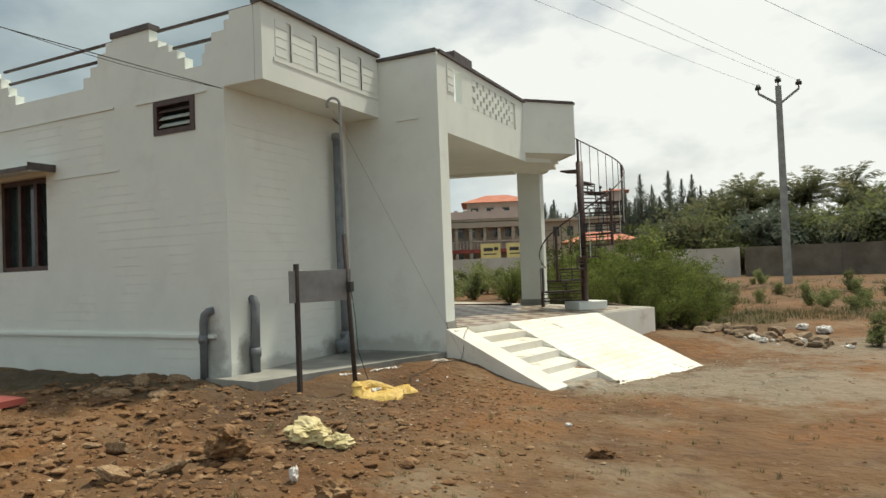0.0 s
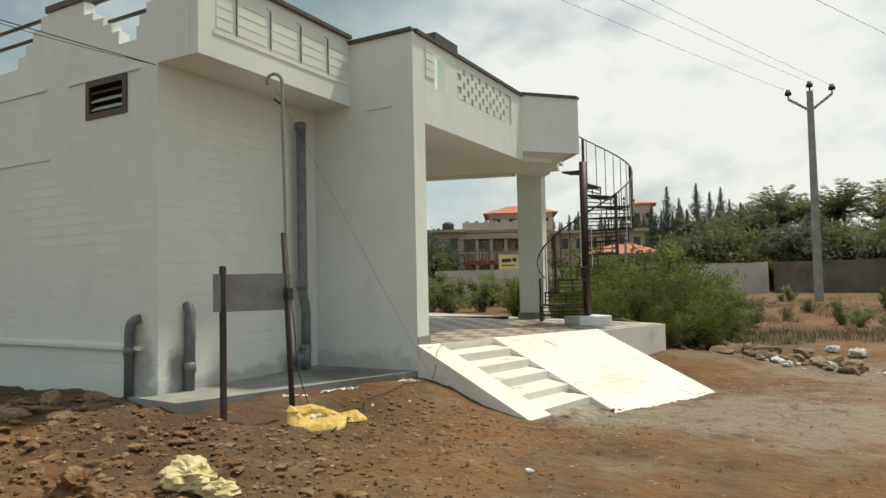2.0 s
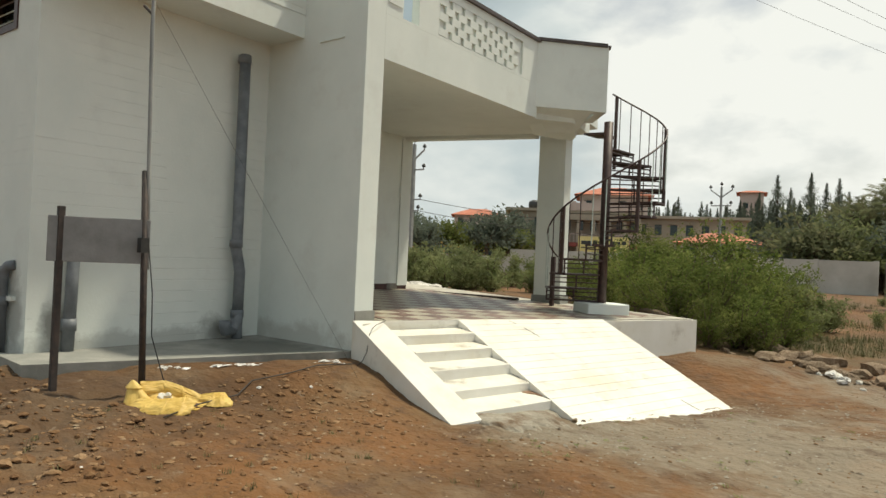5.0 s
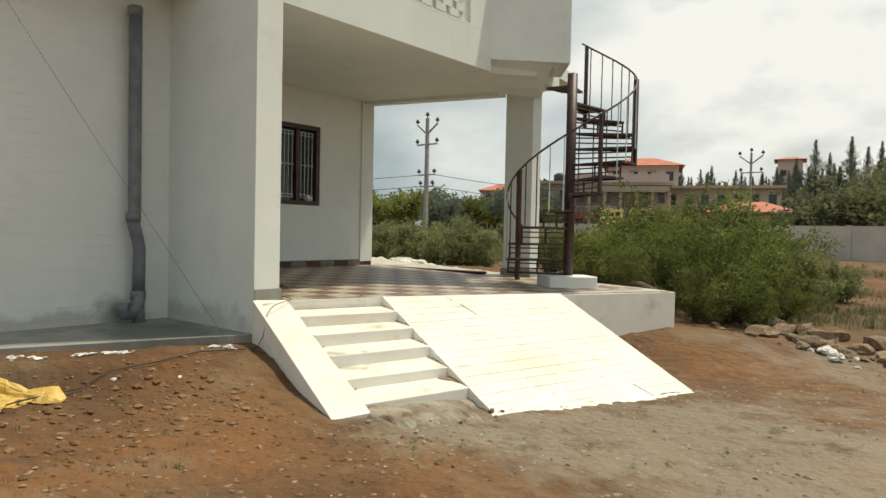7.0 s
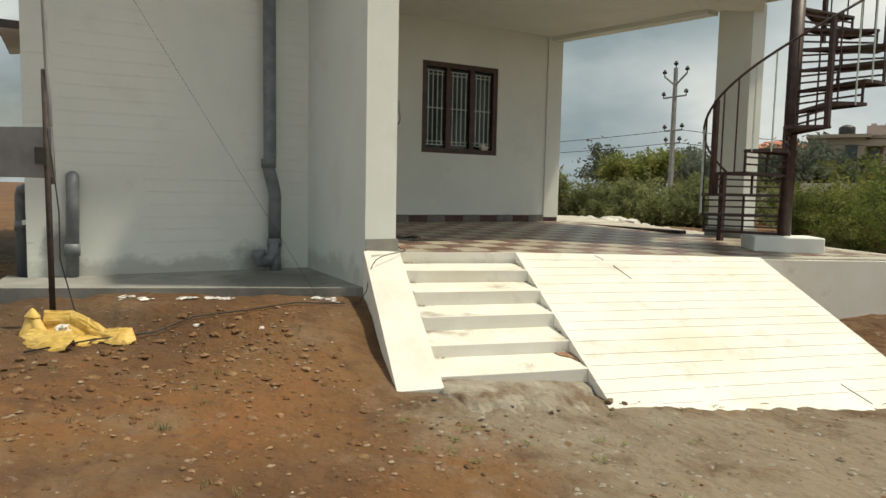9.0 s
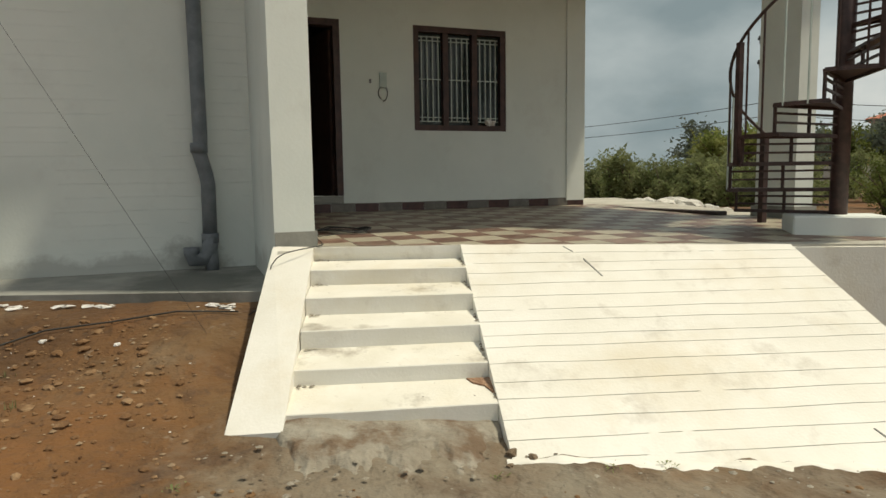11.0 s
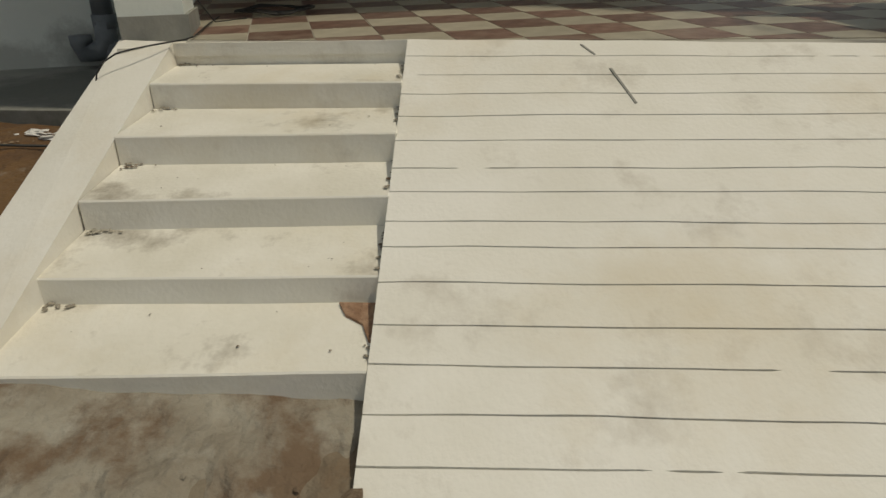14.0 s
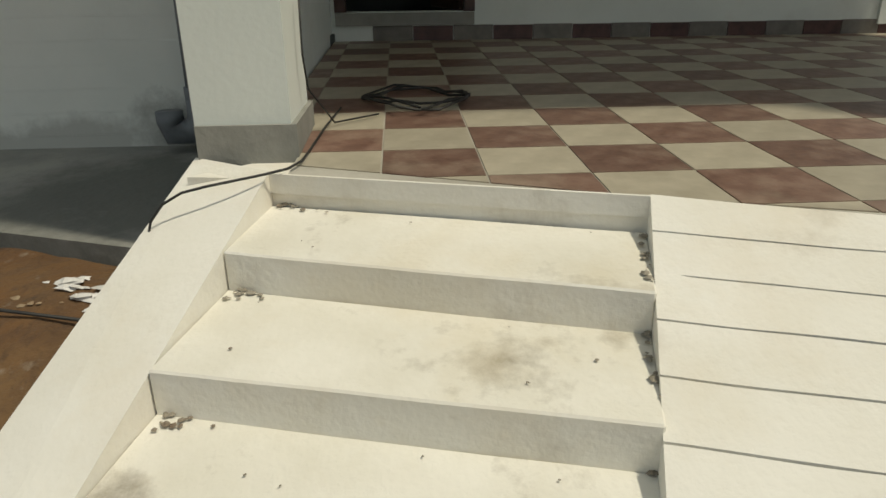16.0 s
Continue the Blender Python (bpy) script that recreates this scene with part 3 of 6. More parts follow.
# ---- parapet over the wing and the porch beam ----
wall("wall_porch_beam", "y", PORCH, -0.30, (8.104, 11.70), (3.775, 4.30), [], WHITE, "white beam over the open porch front")
wall("wall_porch_parapet", "y", PORCH, -0.12, (8.104, 11.70), (4.302, 4.967), [(8.40, 8.70, 4.33, 4.85), (9.10, 11.20, 4.34, 4.85)], WHITE, "white porch parapet with a lattice panel")
tagged(box("trim_wing_ledge", (-7.95, 7.78, 3.985), (-7.55, 7.803, 4.0), WHITE, bevel=0.002), "thin white drip ledge on the wing wall", "trim", kind="structure")
cap("trim_cap_wing", [(BALC - 0.1, 7.86), (PORCH + 0.0, 7.86)], 4.969)
cap("trim_cap_porch", [(PORCH - 0.06, 7.86), (PORCH - 0.06, 11.75)], 4.969)
tagged(box("trim_raised_cap", (PORCH - 0.17, 8.42, 5.022), (PORCH + 0.02, 9.10, 5.15), CAP), "raised dark coping block on the porch parapet", "trim", kind="structure")
bm = bmesh.new()
for z in (4.43, 4.55, 4.67, 4.79):
    put_box(bm, (PORCH - 0.03, 8.14, z + 0.012), (PORCH + 0.012, 8.39, z + 0.108))
rounded(bm, 0.004)
tagged(from_bm("trim_wing_bands", bm, WHITE), "raised white plaster bands beside the slot", "trim", kind="structure")
lattice = tagged(box("wall_lattice_back", (PORCH - 0.115, 9.10, 4.34), (PORCH - 0.036, 11.20, 4.85), WHITE, bevel=0), "white backing of the brick lattice", "wall", kind="structure")
brick_mesh = None
for r in range(5):
    for c in range(8):
        y = 9.10 + c * 0.275 + (0.137 if r % 2 else 0.0)
        if y + 0.19 > 11.21:
            continue
        if brick_mesh is None:
            b = box("brick", (0, 0, 0), (0.038, 0.19, 0.098), WHITE, lattice, 0.006)
            brick_mesh = b.data
        else:
            b = new("brick", brick_mesh)
            b.parent = lattice
        b.location = (PORCH - 0.035, y, 4.345 + r * 0.1)

# corner box that juts out at an angle by the spiral stair
bm = bmesh.new()
put_prism(bm, [(PORCH - 0.1, 11.66), (PORCH + 0.002, 11.66), (-6.395, 12.53), (-6.95, 13.23), (-7.08, 13.13), (-6.60, 12.55), (PORCH - 0.1, 11.86)], 3.95, 4.995)
tagged(from_bm("wall_corner_box", bm, WHITE), "white angled parapet box at the porch corner", "wall", kind="structure")
cap("trim_cap_corner", [(PORCH - 0.04, 11.70), (-6.45, 12.54), (-6.99, 13.20)], 4.997, 0.05, 0.17)
bm = bmesh.new()
hi = [bm.verts.new((x, y, 3.948)) for x, y in ((PORCH - 0.28, 11.72), (PORCH - 0.03, 11.74), (-6.58, 12.40), (-7.0, 12.98), (-7.35, 13.38))]
lo = [bm.verts.new((x, y, 3.70)) for x, y in ((PORCH - 0.55, 12.6), (PORCH - 0.25, 12.5), (-7.05, 12.75), (-7.2, 13.1), (-7.43, 13.40))]
bm.faces.new(hi)
bm.faces.new(lo[::-1])
for k in range(5):
    bm.faces.new((lo[k], lo[(k + 1) % 5], hi[(k + 1) % 5], hi[k]))
tagged(from_bm("trim_corner_bracket", bm, WHITE), "flared white bracket under the corner box", "trim", kind="structure")
tagged(prism("trim_far_beam", [(-10.44, 12.30), (-10.44, 12.50), (-7.97, 13.19), (-7.97, 12.98)], 3.74, 3.799, WHITE), "white edge beam of the porch roof", "beam", kind="structure")

# column
col = root("porch_column", (-7.69, 13.33, FLOOR), "white painted rectangular porch column on a grey foot", "column")
under(col, box("shaft", (-7.96, 13.205, FLOOR + 0.14), (-7.43, 13.46, 3.80), WHITE, bevel=0.01), box("foot", (-7.99, 13.175, FLOOR - 0.03), (-7.40, 13.49, FLOOR + 0.14), CONCRETE))

# foot band round the pillar
bm = bmesh.new()
put_prism(bm, [(PORCH + 0.016, 7.803), (PORCH + 0.016, 8.120), (-7.636, 8.120), (-7.636, 8.102), (PORCH + 0.0005, 8.102), (PORCH + 0.0005, 7.803)], FLOOR - 0.03, FLOOR + 0.107)
rounded(bm, 0.004)
tagged(from_bm("baseboard_wing", bm, CONCRETE), "grey cement skirting round the pillar foot", "skirting", kind="structure")


def porch_z(x):
    """The porch floor falls gently from the back wall to its outer edge."""
    return FLOOR + 0.026 * (-7.02 - x)


# ---- steps, kerb and ramp ----
TL, TR = Vector((-7.021, 8.054)), Vector((-6.702, 9.093))
DL, DR = Vector((0.322, -0.0874)), Vector((0.3070, -0.0830))
# nosings of the steps along kerb and ramp, from the porch edge down, and their heights
NOSES = [((-7.018, 8.056), (-6.690, 9.088), 0.755), ((-6.708, 7.980), (-6.382, 9.005), 0.629), ((-6.356, 7.884), (-6.078, 8.927), 0.498),
         ((-6.037, 7.800), (-5.788, 8.846), 0.357), ((-5.757, 7.709), (-5.484, 8.764), 0.206), ((-5.42, 7.618), (-5.168, 8.677), 0.078)]
TREAD_BACK = [0.653, 0.523, 0.386, 0.250, 0.116]
RISE = 0.1362


def nose(k):
    """The two ends of a nosing, and its height; k may lie between two steps."""
    i = max(0, min(4, int(k)))
    (a0, b0, z0), (a1, b1, z1) = NOSES[i], NOSES[i + 1]
    return Vector(a0).lerp(Vector(a1), k - i), Vector(b0).lerp(Vector(b1), k - i), z0 + (z1 - z0) * (k - i)


PORCH_EDGE = [(-7.06, 7.80), (-7.021, 8.054), (-6.702, 9.093), (-5.80, 11.36), (-5.085, 13.37)]
porch_plan = [*PORCH_EDGE, (-8.0, 13.56), (-11.9, 14.1), (-12.2, 12.53), (-10.43, 12.53), (-10.43, 7.95), (-7.64, 7.95), (-7.64, 8.11), (-7.3, 8.11)]
porch = prism("floor_porch", porch_plan, -0.4, [porch_z(p[0]) - 0.02 for p in porch_plan], STEP)
tagged(porch, "raised porch floor with a cream painted edge", "floor", kind="structure")
screed_plan = [(-7.0, 8.11), (-6.73, 9.12), (-5.85, 11.36), (-5.14, 13.30), (-8.0, 13.52), (-11.85, 14.05), (-12.1, 12.56), (-10.42, 12.56), (-10.42, 7.96), (-7.64, 7.96), (-7.64, 8.12)]
tagged(prism("floor_porch_screed", screed_plan, [porch_z(p[0]) - 0.019 for p in screed_plan], [porch_z(p[0]) - 0.0035 for p in screed_plan], SCREED), "worn cement screed round the porch tiles", "floor", kind="structure")
lip = DL.normalized() * 0.014
tagged(prism("trim_porch_lip", [TL + lip, TR + lip, TR + lip * 0.2, TL + lip * 0.2], FLOOR - 0.06, FLOOR - 0.0015, STEP, None, 0.003), "cream painted top edge of the porch floor", "trim", kind="structure")
steps = root("stairs", (-6.0, 8.4, 0.0), "cream lime-washed concrete steps up to the porch", "stairs", kind="structure")
for k in range(5):
    (a, b, z), (d, c, _) = nose(k + 1), nose(k)
    back = TREAD_BACK[k]
    e = (a - b).normalized() * 0.006
    bm = bmesh.new()
    put_prism(bm, [a + e, b - e * 0.4, c - e * 0.4, d + e], -0.4, [z, z, back, back])
    bmesh.ops.subdivide_edges(bm, edges=[ed for ed in bm.edges if (ed.verts[0].co - ed.verts[1].co).xy.length > 0.8], cuts=9)
    for v in bm.verts:
        if v.co.z > -0.3:
            v.co += Vector((noise.noise(v.co * 3.1) * 0.006, 0, 0))
    rounded(bm, 0.005)
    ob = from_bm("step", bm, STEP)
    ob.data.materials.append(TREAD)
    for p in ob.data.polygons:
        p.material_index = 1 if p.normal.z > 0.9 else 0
    under(steps, ob)
ka, kb = Vector((-7.21, 7.788)), Vector((-5.46, 7.322))
kerb_in0, kerb_in1 = Vector(NOSES[0][0]), nose(5.35)[0]
bm = bmesh.new()
put_prism(bm, [ka, kerb_in0, kerb_in1, kb], -0.4, [FLOOR + 0.004, FLOOR + 0.004, 0.035, 0.0])
rounded(bm, 0.012, 2)
under(steps, from_bm("kerb", bm, STEP))


RAMP = [Vector((*TR, FLOOR)), Vector((-5.80, 11.36, 0.727)), Vector((-3.90, 10.93, -0.16)), Vector((*(TR + DR * 6.6), FLOOR - RISE * 6.6))]


def ramp_point(u, v):
    a, b, c, d = RAMP
    return a.lerp(d, u).lerp(b.lerp(c, u), v)


def build_ramp():
    a, b, c, d = RAMP
    r = root("ramp", (-5.2, 10.0, 0.0), "cream lime-washed concrete ramp scored with cross lines", "ramp", kind="structure")
    bm = bmesh.new()
    low = Vector((0, 0, 0.009))
    put_prism(bm, [a.xy, d.xy, c.xy, b.xy], -0.4, [p.z - 0.009 for p in (a, d, c, b)])
    under(r, from_bm("bed", bm, STEP))
    at = [0.0, 0.058, 0.12, 0.182, 0.245, 0.312, 0.38, 0.435, 0.498, 0.547, 0.613, 0.682, 0.742, 0.808, 0.87, 0.93, 1.0]
    n, m = len(at) - 1, 90

    def slant(i, v):
        """Where a line lies down the slope: it climbs a little towards the far side."""
        return at[i] if i in (0, n) else at[i] + 0.003 - 0.045 * v * min(1.0, 0.3 + 3 * at[i])

    def score(i, v):
        """Half the width of a scored line, which fades out in places, and how far it strays."""
        if i in (0, n):
            return 0.0, 0.0
        fade = noise.noise(Vector((v * 4.1, i * 7.7, 4))) + 0.35 * noise.noise(Vector((v * 19, i * 3.3, 1)))
        half = 0.0028 + 0.0012 * noise.noise(Vector((v * 17, i * 5.1, 2)))
        if fade > 0.5:
            half = 0.0
        return half, 0.006 * noise.noise(Vector((v * 2.3, i * 9.1, 8))) + 0.002 * noise.noise(Vector((v * 14, i * 2.1, 5)))

    bm = bmesh.new()
    ln = (d - a).length
    for i in range(n):
        top, bot = [], []
        for k in range(m + 1):
            v = k / m
            h0, o0 = score(i, v)
            h1, o1 = score(i + 1, v)
            wave0, wave1 = (Vector((0, 0, 0.004 * noise.noise(Vector((v * 6, q * 0.8, 11))))) for q in (i, i + 1))
            top.append(ramp_point(slant(i, v) + (o0 + h0) / ln, v) + wave0)
            bot.append(ramp_point(slant(i + 1, v) + (o1 - h1) / ln, v) + wave1)
        tv = [bm.verts.new(p) for p in top]
        bv = [bm.verts.new(p) for p in bot]
        tl = [bm.verts.new(p - low) for p in top]
        bl = [bm.verts.new(p - low) for p in bot]
        for k in range(m):
            bm.faces.new((tv[k], bv[k], bv[k + 1], tv[k + 1]))
            bm.faces.new((tl[k], tv[k], tv[k + 1], tl[k + 1]))
            bm.faces.new((bv[k], bl[k], bl[k + 1], bv[k + 1]))
        bm.faces.new((tv[0], tl[0], bl[0], bv[0]))
        bm.faces.new((tv[m], bv[m], bl[m], tl[m]))
    under(r, from_bm("surface", bm, STEP))


build_ramp()
for u0, v0, u1, v1 in ((0.015, 0.31, 0.05, 0.33), (0.095, 0.35, 0.20, 0.375), (0.86, 0.74, 0.96, 0.77)):
    bm = bmesh.new()
    bar(bm, ramp_point(u0, v0), ramp_point(u1, v1), 0.010, 0.006)
    tagged(from_bm("trim_ramp_scratch", bm, CONCRETE), "dark scratch in the ramp's paint", "mark", kind="structure")
bm = bmesh.new()
side = (TL - TR).normalized()
chip = ((0.06, 0.0), (0.06, 0.13), (0.25, 0.10), (0.38, 0.04), (0.62, 0.012), (0.62, 0.0))
tops = [TREAD_BACK[4] + (NOSES[5][2] - TREAD_BACK[4]) * u + 0.010 for u, _ in chip]
put_prism(bm, [Vector(NOSES[4][1]).lerp(Vector(NOSES[5][1]), u) + side * w for u, w in chip], [z - 0.015 for z in tops], tops)
tagged(from_bm("trim_broken_corner", bm, BRICK), "bare brick where the lowest step's corner broke off", "mark", kind="structure")
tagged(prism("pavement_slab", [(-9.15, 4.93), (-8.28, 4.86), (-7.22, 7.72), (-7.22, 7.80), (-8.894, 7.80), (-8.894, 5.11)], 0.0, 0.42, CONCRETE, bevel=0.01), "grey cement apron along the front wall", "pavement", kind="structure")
tagged(box("trim_side_ledge", (-17.0, SIDE - 0.045, 0.90), (-9.13, SIDE + 0.002, 0.943), WHITE), "white plinth ledge along the side wall", "trim", kind="structure")
tagged(box("trim_side_band", (-17.0, SIDE - 0.02, 4.085), (-10.95, SIDE + 0.002, 4.12), WHITE), "thin white string course under the roof", "trim", kind="structure")
tagged(box("trim_lintel_band", (-12.35, SIDE - 0.015, 3.20), (-10.88, SIDE + 0.002, 3.225), WHITE, bevel=0.003), "thin white lintel line beside the window", "trim", kind="structure")
tagged(box("trim_vent_band", (-10.5, SIDE - 0.02, 4.064), (-9.18, SIDE + 0.002, 4.084), WHITE, bevel=0.003), "thin white hood line over the vent", "trim", kind="structure")


# ---- windows, door and vent ----
def window(name, m, width, height, label, lights=3, bars=4):
    """A wooden window in its own space: x along the wall, -y outwards, z up from the sill."""
    r = new(name)
    r.matrix_world = m
    tagged(r, label, "window", kind="structure")
    f = 0.075
    bm = bmesh.new()
    put_box(bm, (0, -0.02, 0), (width, 0.09, f))
    put_box(bm, (0, -0.02, height - f), (width, 0.09, height))
    put_box(bm, (0, -0.02, f), (f, 0.09, height - f))
    put_box(bm, (width - f, -0.02, f), (width, 0.09, height - f))
    gap = (width - f) / lights
    for k in range(1, lights):
        put_box(bm, (k * gap, -0.01, f), (k * gap + f, 0.085, height - f))
    rounded(bm, 0.006)
    from_bm("frame", bm, WOOD, r)
    for k in range(lights):
        x0, x1 = k * gap + f, (k + 1) * gap
        box("pane", (x0, 0.07, f), (x1, 0.078, height - f), GLASS_DARK, r, 0)
        if not bars:
            continue
        bm = bmesh.new()
        w = x1 - x0
        for b in range(bars):
            x = x0 + w * (b + 0.7) / (bars + 0.4)
            bar(bm, (x, 0.03, f + 0.05), (x, 0.03, height - f - 0.05), 0.012, 0.012)
        for z in (f + 0.05, f + 0.10, height * 0.5, height - f - 0.10, height - f - 0.05):
            bar(bm, (x0 + 0.02, 0.03, z), (x1 - 0.02, 0.03, z), 0.010, 0.012)
        from_bm("grille", bm, GRILLE, r)
    return r


window("window_1", pose(BACK - 0.03, 9.99, 1.87, 0, 0, 90), 1.31, 1.33, "dark red wooden three-light window with white iron grilles")
window("window_2", pose(-13.8, SIDE + 0.12, 1.87), 1.3, 1.43, "dark wooden window set deep in the side wall", 3, 0)
bm = bmesh.new()
put_prism(bm, [(-14.3, SIDE - 0.42), (-12.28, SIDE - 0.42), (-12.28, SIDE + 0.001), (-14.3, SIDE + 0.001)], [3.30, 3.30, 3.36, 3.36], [3.36, 3.36, 3.44, 3.44])
tagged(from_bm("trim_sunshade", bm, WHITE), "white concrete sunshade over the side window", "sunshade", kind="structure")
tagged(box("trim_sunshade_edge", (-14.31, SIDE - 0.432, 3.305), (-12.27, SIDE - 0.42, 3.375), CAP, bevel=0.002), "dark painted edge of the sunshade", "trim", kind="structure")
tagged(box("trim_sunshade_end", (-12.279, SIDE - 0.42, 3.32), (-12.268, SIDE, 3.43), CAP, bevel=0.002), "dark painted end of the sunshade", "trim", kind="structure")
vent = root("vent", (-9.78, SIDE, 3.60), "dark louvred ventilator high in the side wall", "ventilator", kind="structure")
bm = bmesh.new()
for lo, hi in (((-10.16, SIDE - 0.015, 3.60), (-9.40, SIDE + 0.10, 3.67)), ((-10.16, SIDE - 0.015, 3.99), (-9.40, SIDE + 0.10, 4.06)), ((-10.16, SIDE - 0.015, 3.67), (-10.09, SIDE + 0.10, 3.99)), ((-9.48, SIDE - 0.015, 3.67), (-9.40, SIDE + 0.10, 3.99))):
    put_box(bm, lo, hi)
rounded(bm, 0.004)
under(vent, from_bm("frame", bm, WOOD), box("pane", (-10.09, SIDE + 0.10, 3.67), (-9.48, SIDE + 0.11, 3.99), GLASS_DARK, bevel=0))
for k in range(3):
    under(vent, box("louvre", (-10.08, -0.045, -0.006), (-9.49, 0.045, 0.006), CAP if k == 2 else GRILLE, bevel=0, m=pose(0, SIDE + 0.045, 3.735 + 0.10 * k, 40)))
door = root("door_1", (BACK, 8.50, 1.05), "dark wooden front door frame with the door standing open", "door", kind="structure")
bm = bmesh.new()
put_box(bm, (BACK - 0.14, 7.977, 1.05), (BACK + 0.02, 8.057, 3.20))
put_box(bm, (BACK - 0.14, 8.955, 1.05), (BACK + 0.02, 9.034, 3.20))
put_box(bm, (BACK - 0.14, 8.057, 3.12), (BACK + 0.02, 8.955, 3.20))
rounded(bm, 0.006)
under(door, from_bm("frame", bm, WOOD), box("sill", (BACK - 0.22, 7.98, 0.955), (BACK + 0.03, 9.03, 1.046), CONCRETE))
leaf = box("leaf", (-0.85, -0.02, 0.0), (0.0, 0.02, 2.05), WOOD, None, 0.006, pose(BACK - 0.13, 8.94, 1.055, 0, 0, 12))
under(door, leaf)
# lattice window on the hall's far wall
screen = root("window_3", (-12.97, 8.15, 1.86), "pale iron lattice over a window in the dim hall", "window", kind="structure")
bm = bmesh.new()
for q in range(8):
    bar(bm, (-12.97, 7.75 + 0.107 * q, 1.86), (-12.97, 7.75 + 0.107 * q, 2.9), 0.018, 0.018)
for q in range(10):
    bar(bm, (-12.96, 7.75, 1.87 + 0.114 * q), (-12.96, 8.5, 1.87 + 0.114 * q), 0.016, 0.016)
under(screen, from_bm("grille", bm, GRILLE))
# hall walls with shade in their colour; the partitions are added to darken the doorway
tagged(box("wall_hall_end", (-13.2, 7.6, 0.9), (-13.0, 12.2, 4.05), ROOM_SHADE, bevel=0), "hall end wall coloured near black for indoor shade", "wall", kind="structure")
tagged(box("wall_hall_side", (-13.0, 9.25, 0.9), (-10.69, 9.4, 4.05), ROOM_SHADE, bevel=0), "added hall partition coloured near black for indoor shade", "wall", kind="structure")
tagged(box("wall_hall_near", (-13.0, 7.55, 0.9), (-10.69, 7.7, 4.05), ROOM_SHADE, bevel=0), "added partition by the front door coloured near black for shade", "wall", kind="structure")

# things by the door
unit = root("door_phone", (BACK + 0.02, 9.57, 2.45), "pale handset with a looped wire on the porch wall", "intercom")
under(unit, box("case", (BACK, 9.53, 2.40), (BACK + 0.035, 9.62, 2.58), GRILLE, bevel=0.01),
      tube("wire", [(BACK + 0.02, 9.57 + 0.06 * math.sin(a), 2.33 - 0.10 * math.cos(a) * (1 if a < 3.2 else 0.8)) for a in (k * 0.42 for k in range(15))], 0.006, RUBBER, sides=6))
tagged(box("switch_plate", (BACK, 9.40, 2.45), (BACK + 0.012, 9.425, 2.50), BOARD, bevel=0.003), "small dark switch on the porch wall", "switch")


def crumple(name, at, size, mat, label, category, seed, flat=1.0):
    """A crumpled lump of paper or cloth."""
    bm = bmesh.new()
    bmesh.ops.create_icosphere(bm, subdivisions=4 if size[0] > 0.12 else 3, radius=1.0)
    for v in bm.verts:
        p = v.co * 1.7 + Vector((seed, seed * 1.3, 0))
        k = 1.12 + 0.4 * noise.noise(p * 0.7) - 0.6 * abs(noise.noise(p * 0.8)) - 0.42 * abs(noise.noise(p * 1.5)) - 0.16 * abs(noise.noise(p * 3.4))
        v.co = Vector((v.co.x * size[0], v.co.y * size[1], v.co.z * size[2] * flat)) * k
    low = min(v.co.z for v in bm.verts)
    bmesh.ops.translate(bm, vec=(at[0], at[1], at[2] - low - 0.01), verts=bm.verts)
    return tagged(from_bm(name, bm, mat), label, category)


crumple("paper_bag", (BACK + 0.005, 11.06, 1.945), (0.05, 0.09, 0.05), LITTER, "small crumpled white bag on the window sill", "bag", 2.0)

# ---- pipes ----
drain = root("drain_pipe", (-8.76, 7.38, 0.42), "grey plastic drain pipe with an offset and an elbow", "pipe")
under(drain, tube("riser", [(-8.755, 7.335, 3.83), (-8.755, 7.34, 1.62), (-8.755, 7.325, 1.52), (-8.752, 7.375, 1.32), (-8.745, 7.39, 1.22), (-8.745, 7.385, 0.72)], 0.066, PIPE, sides=14),
      tube("elbow", [(-8.745, 7.385, 0.72), (-8.745, 7.375, 0.60), (-8.742, 7.33, 0.53), (-8.740, 7.215, 0.53), (-8.740, 7.215, 0.58), (-8.740, 7.215, 0.64)], 0.072, PIPE, sides=14))
for z in (1.56, 0.72, 3.77):
    under(drain, tube("collar", [(-8.752, 7.325 if z > 1 else 7.385, z - 0.045), (-8.752, 7.325 if z > 1 else 7.385, z + 0.045)], 0.078, PIPE, sides=14))
under(drain, tube("foot", [(-8.745, 7.385, 0.60), (-8.745, 7.395, 0.415)], 0.062, PIPE, sides=12))
stub = root("drain_stub", (-9.28, 5.06, 0.42), "short grey waste pipe bent into the side wall", "pipe")
under(stub, tube("riser", [(-9.30, 5.05, 0.30), (-9.29, 5.05, 1.12), (-9.27, 5.055, 1.20), (-9.22, 5.07, 1.24), (-9.18, 5.12, 1.25)], 0.05, PIPE, sides=12), tube("collar", [(-9.298, 5.05, 0.84), (-9.295, 5.05, 0.94)], 0.06, PIPE, sides=12))
stub = root("drain_stub", (-8.83, 5.49, 0.42), "short upright grey waste pipe on the front wall", "pipe")
under(stub, tube("riser", [(-8.83, 5.48, 0.40), (-8.83, 5.50, 1.30), (-8.86, 5.50, 1.36), (-8.90, 5.50, 1.37)], 0.058, PIPE, sides=12), tube("collar", [(-8.83, 5.482, 0.62), (-8.83, 5.484, 0.74)], 0.072, PIPE, sides=12))

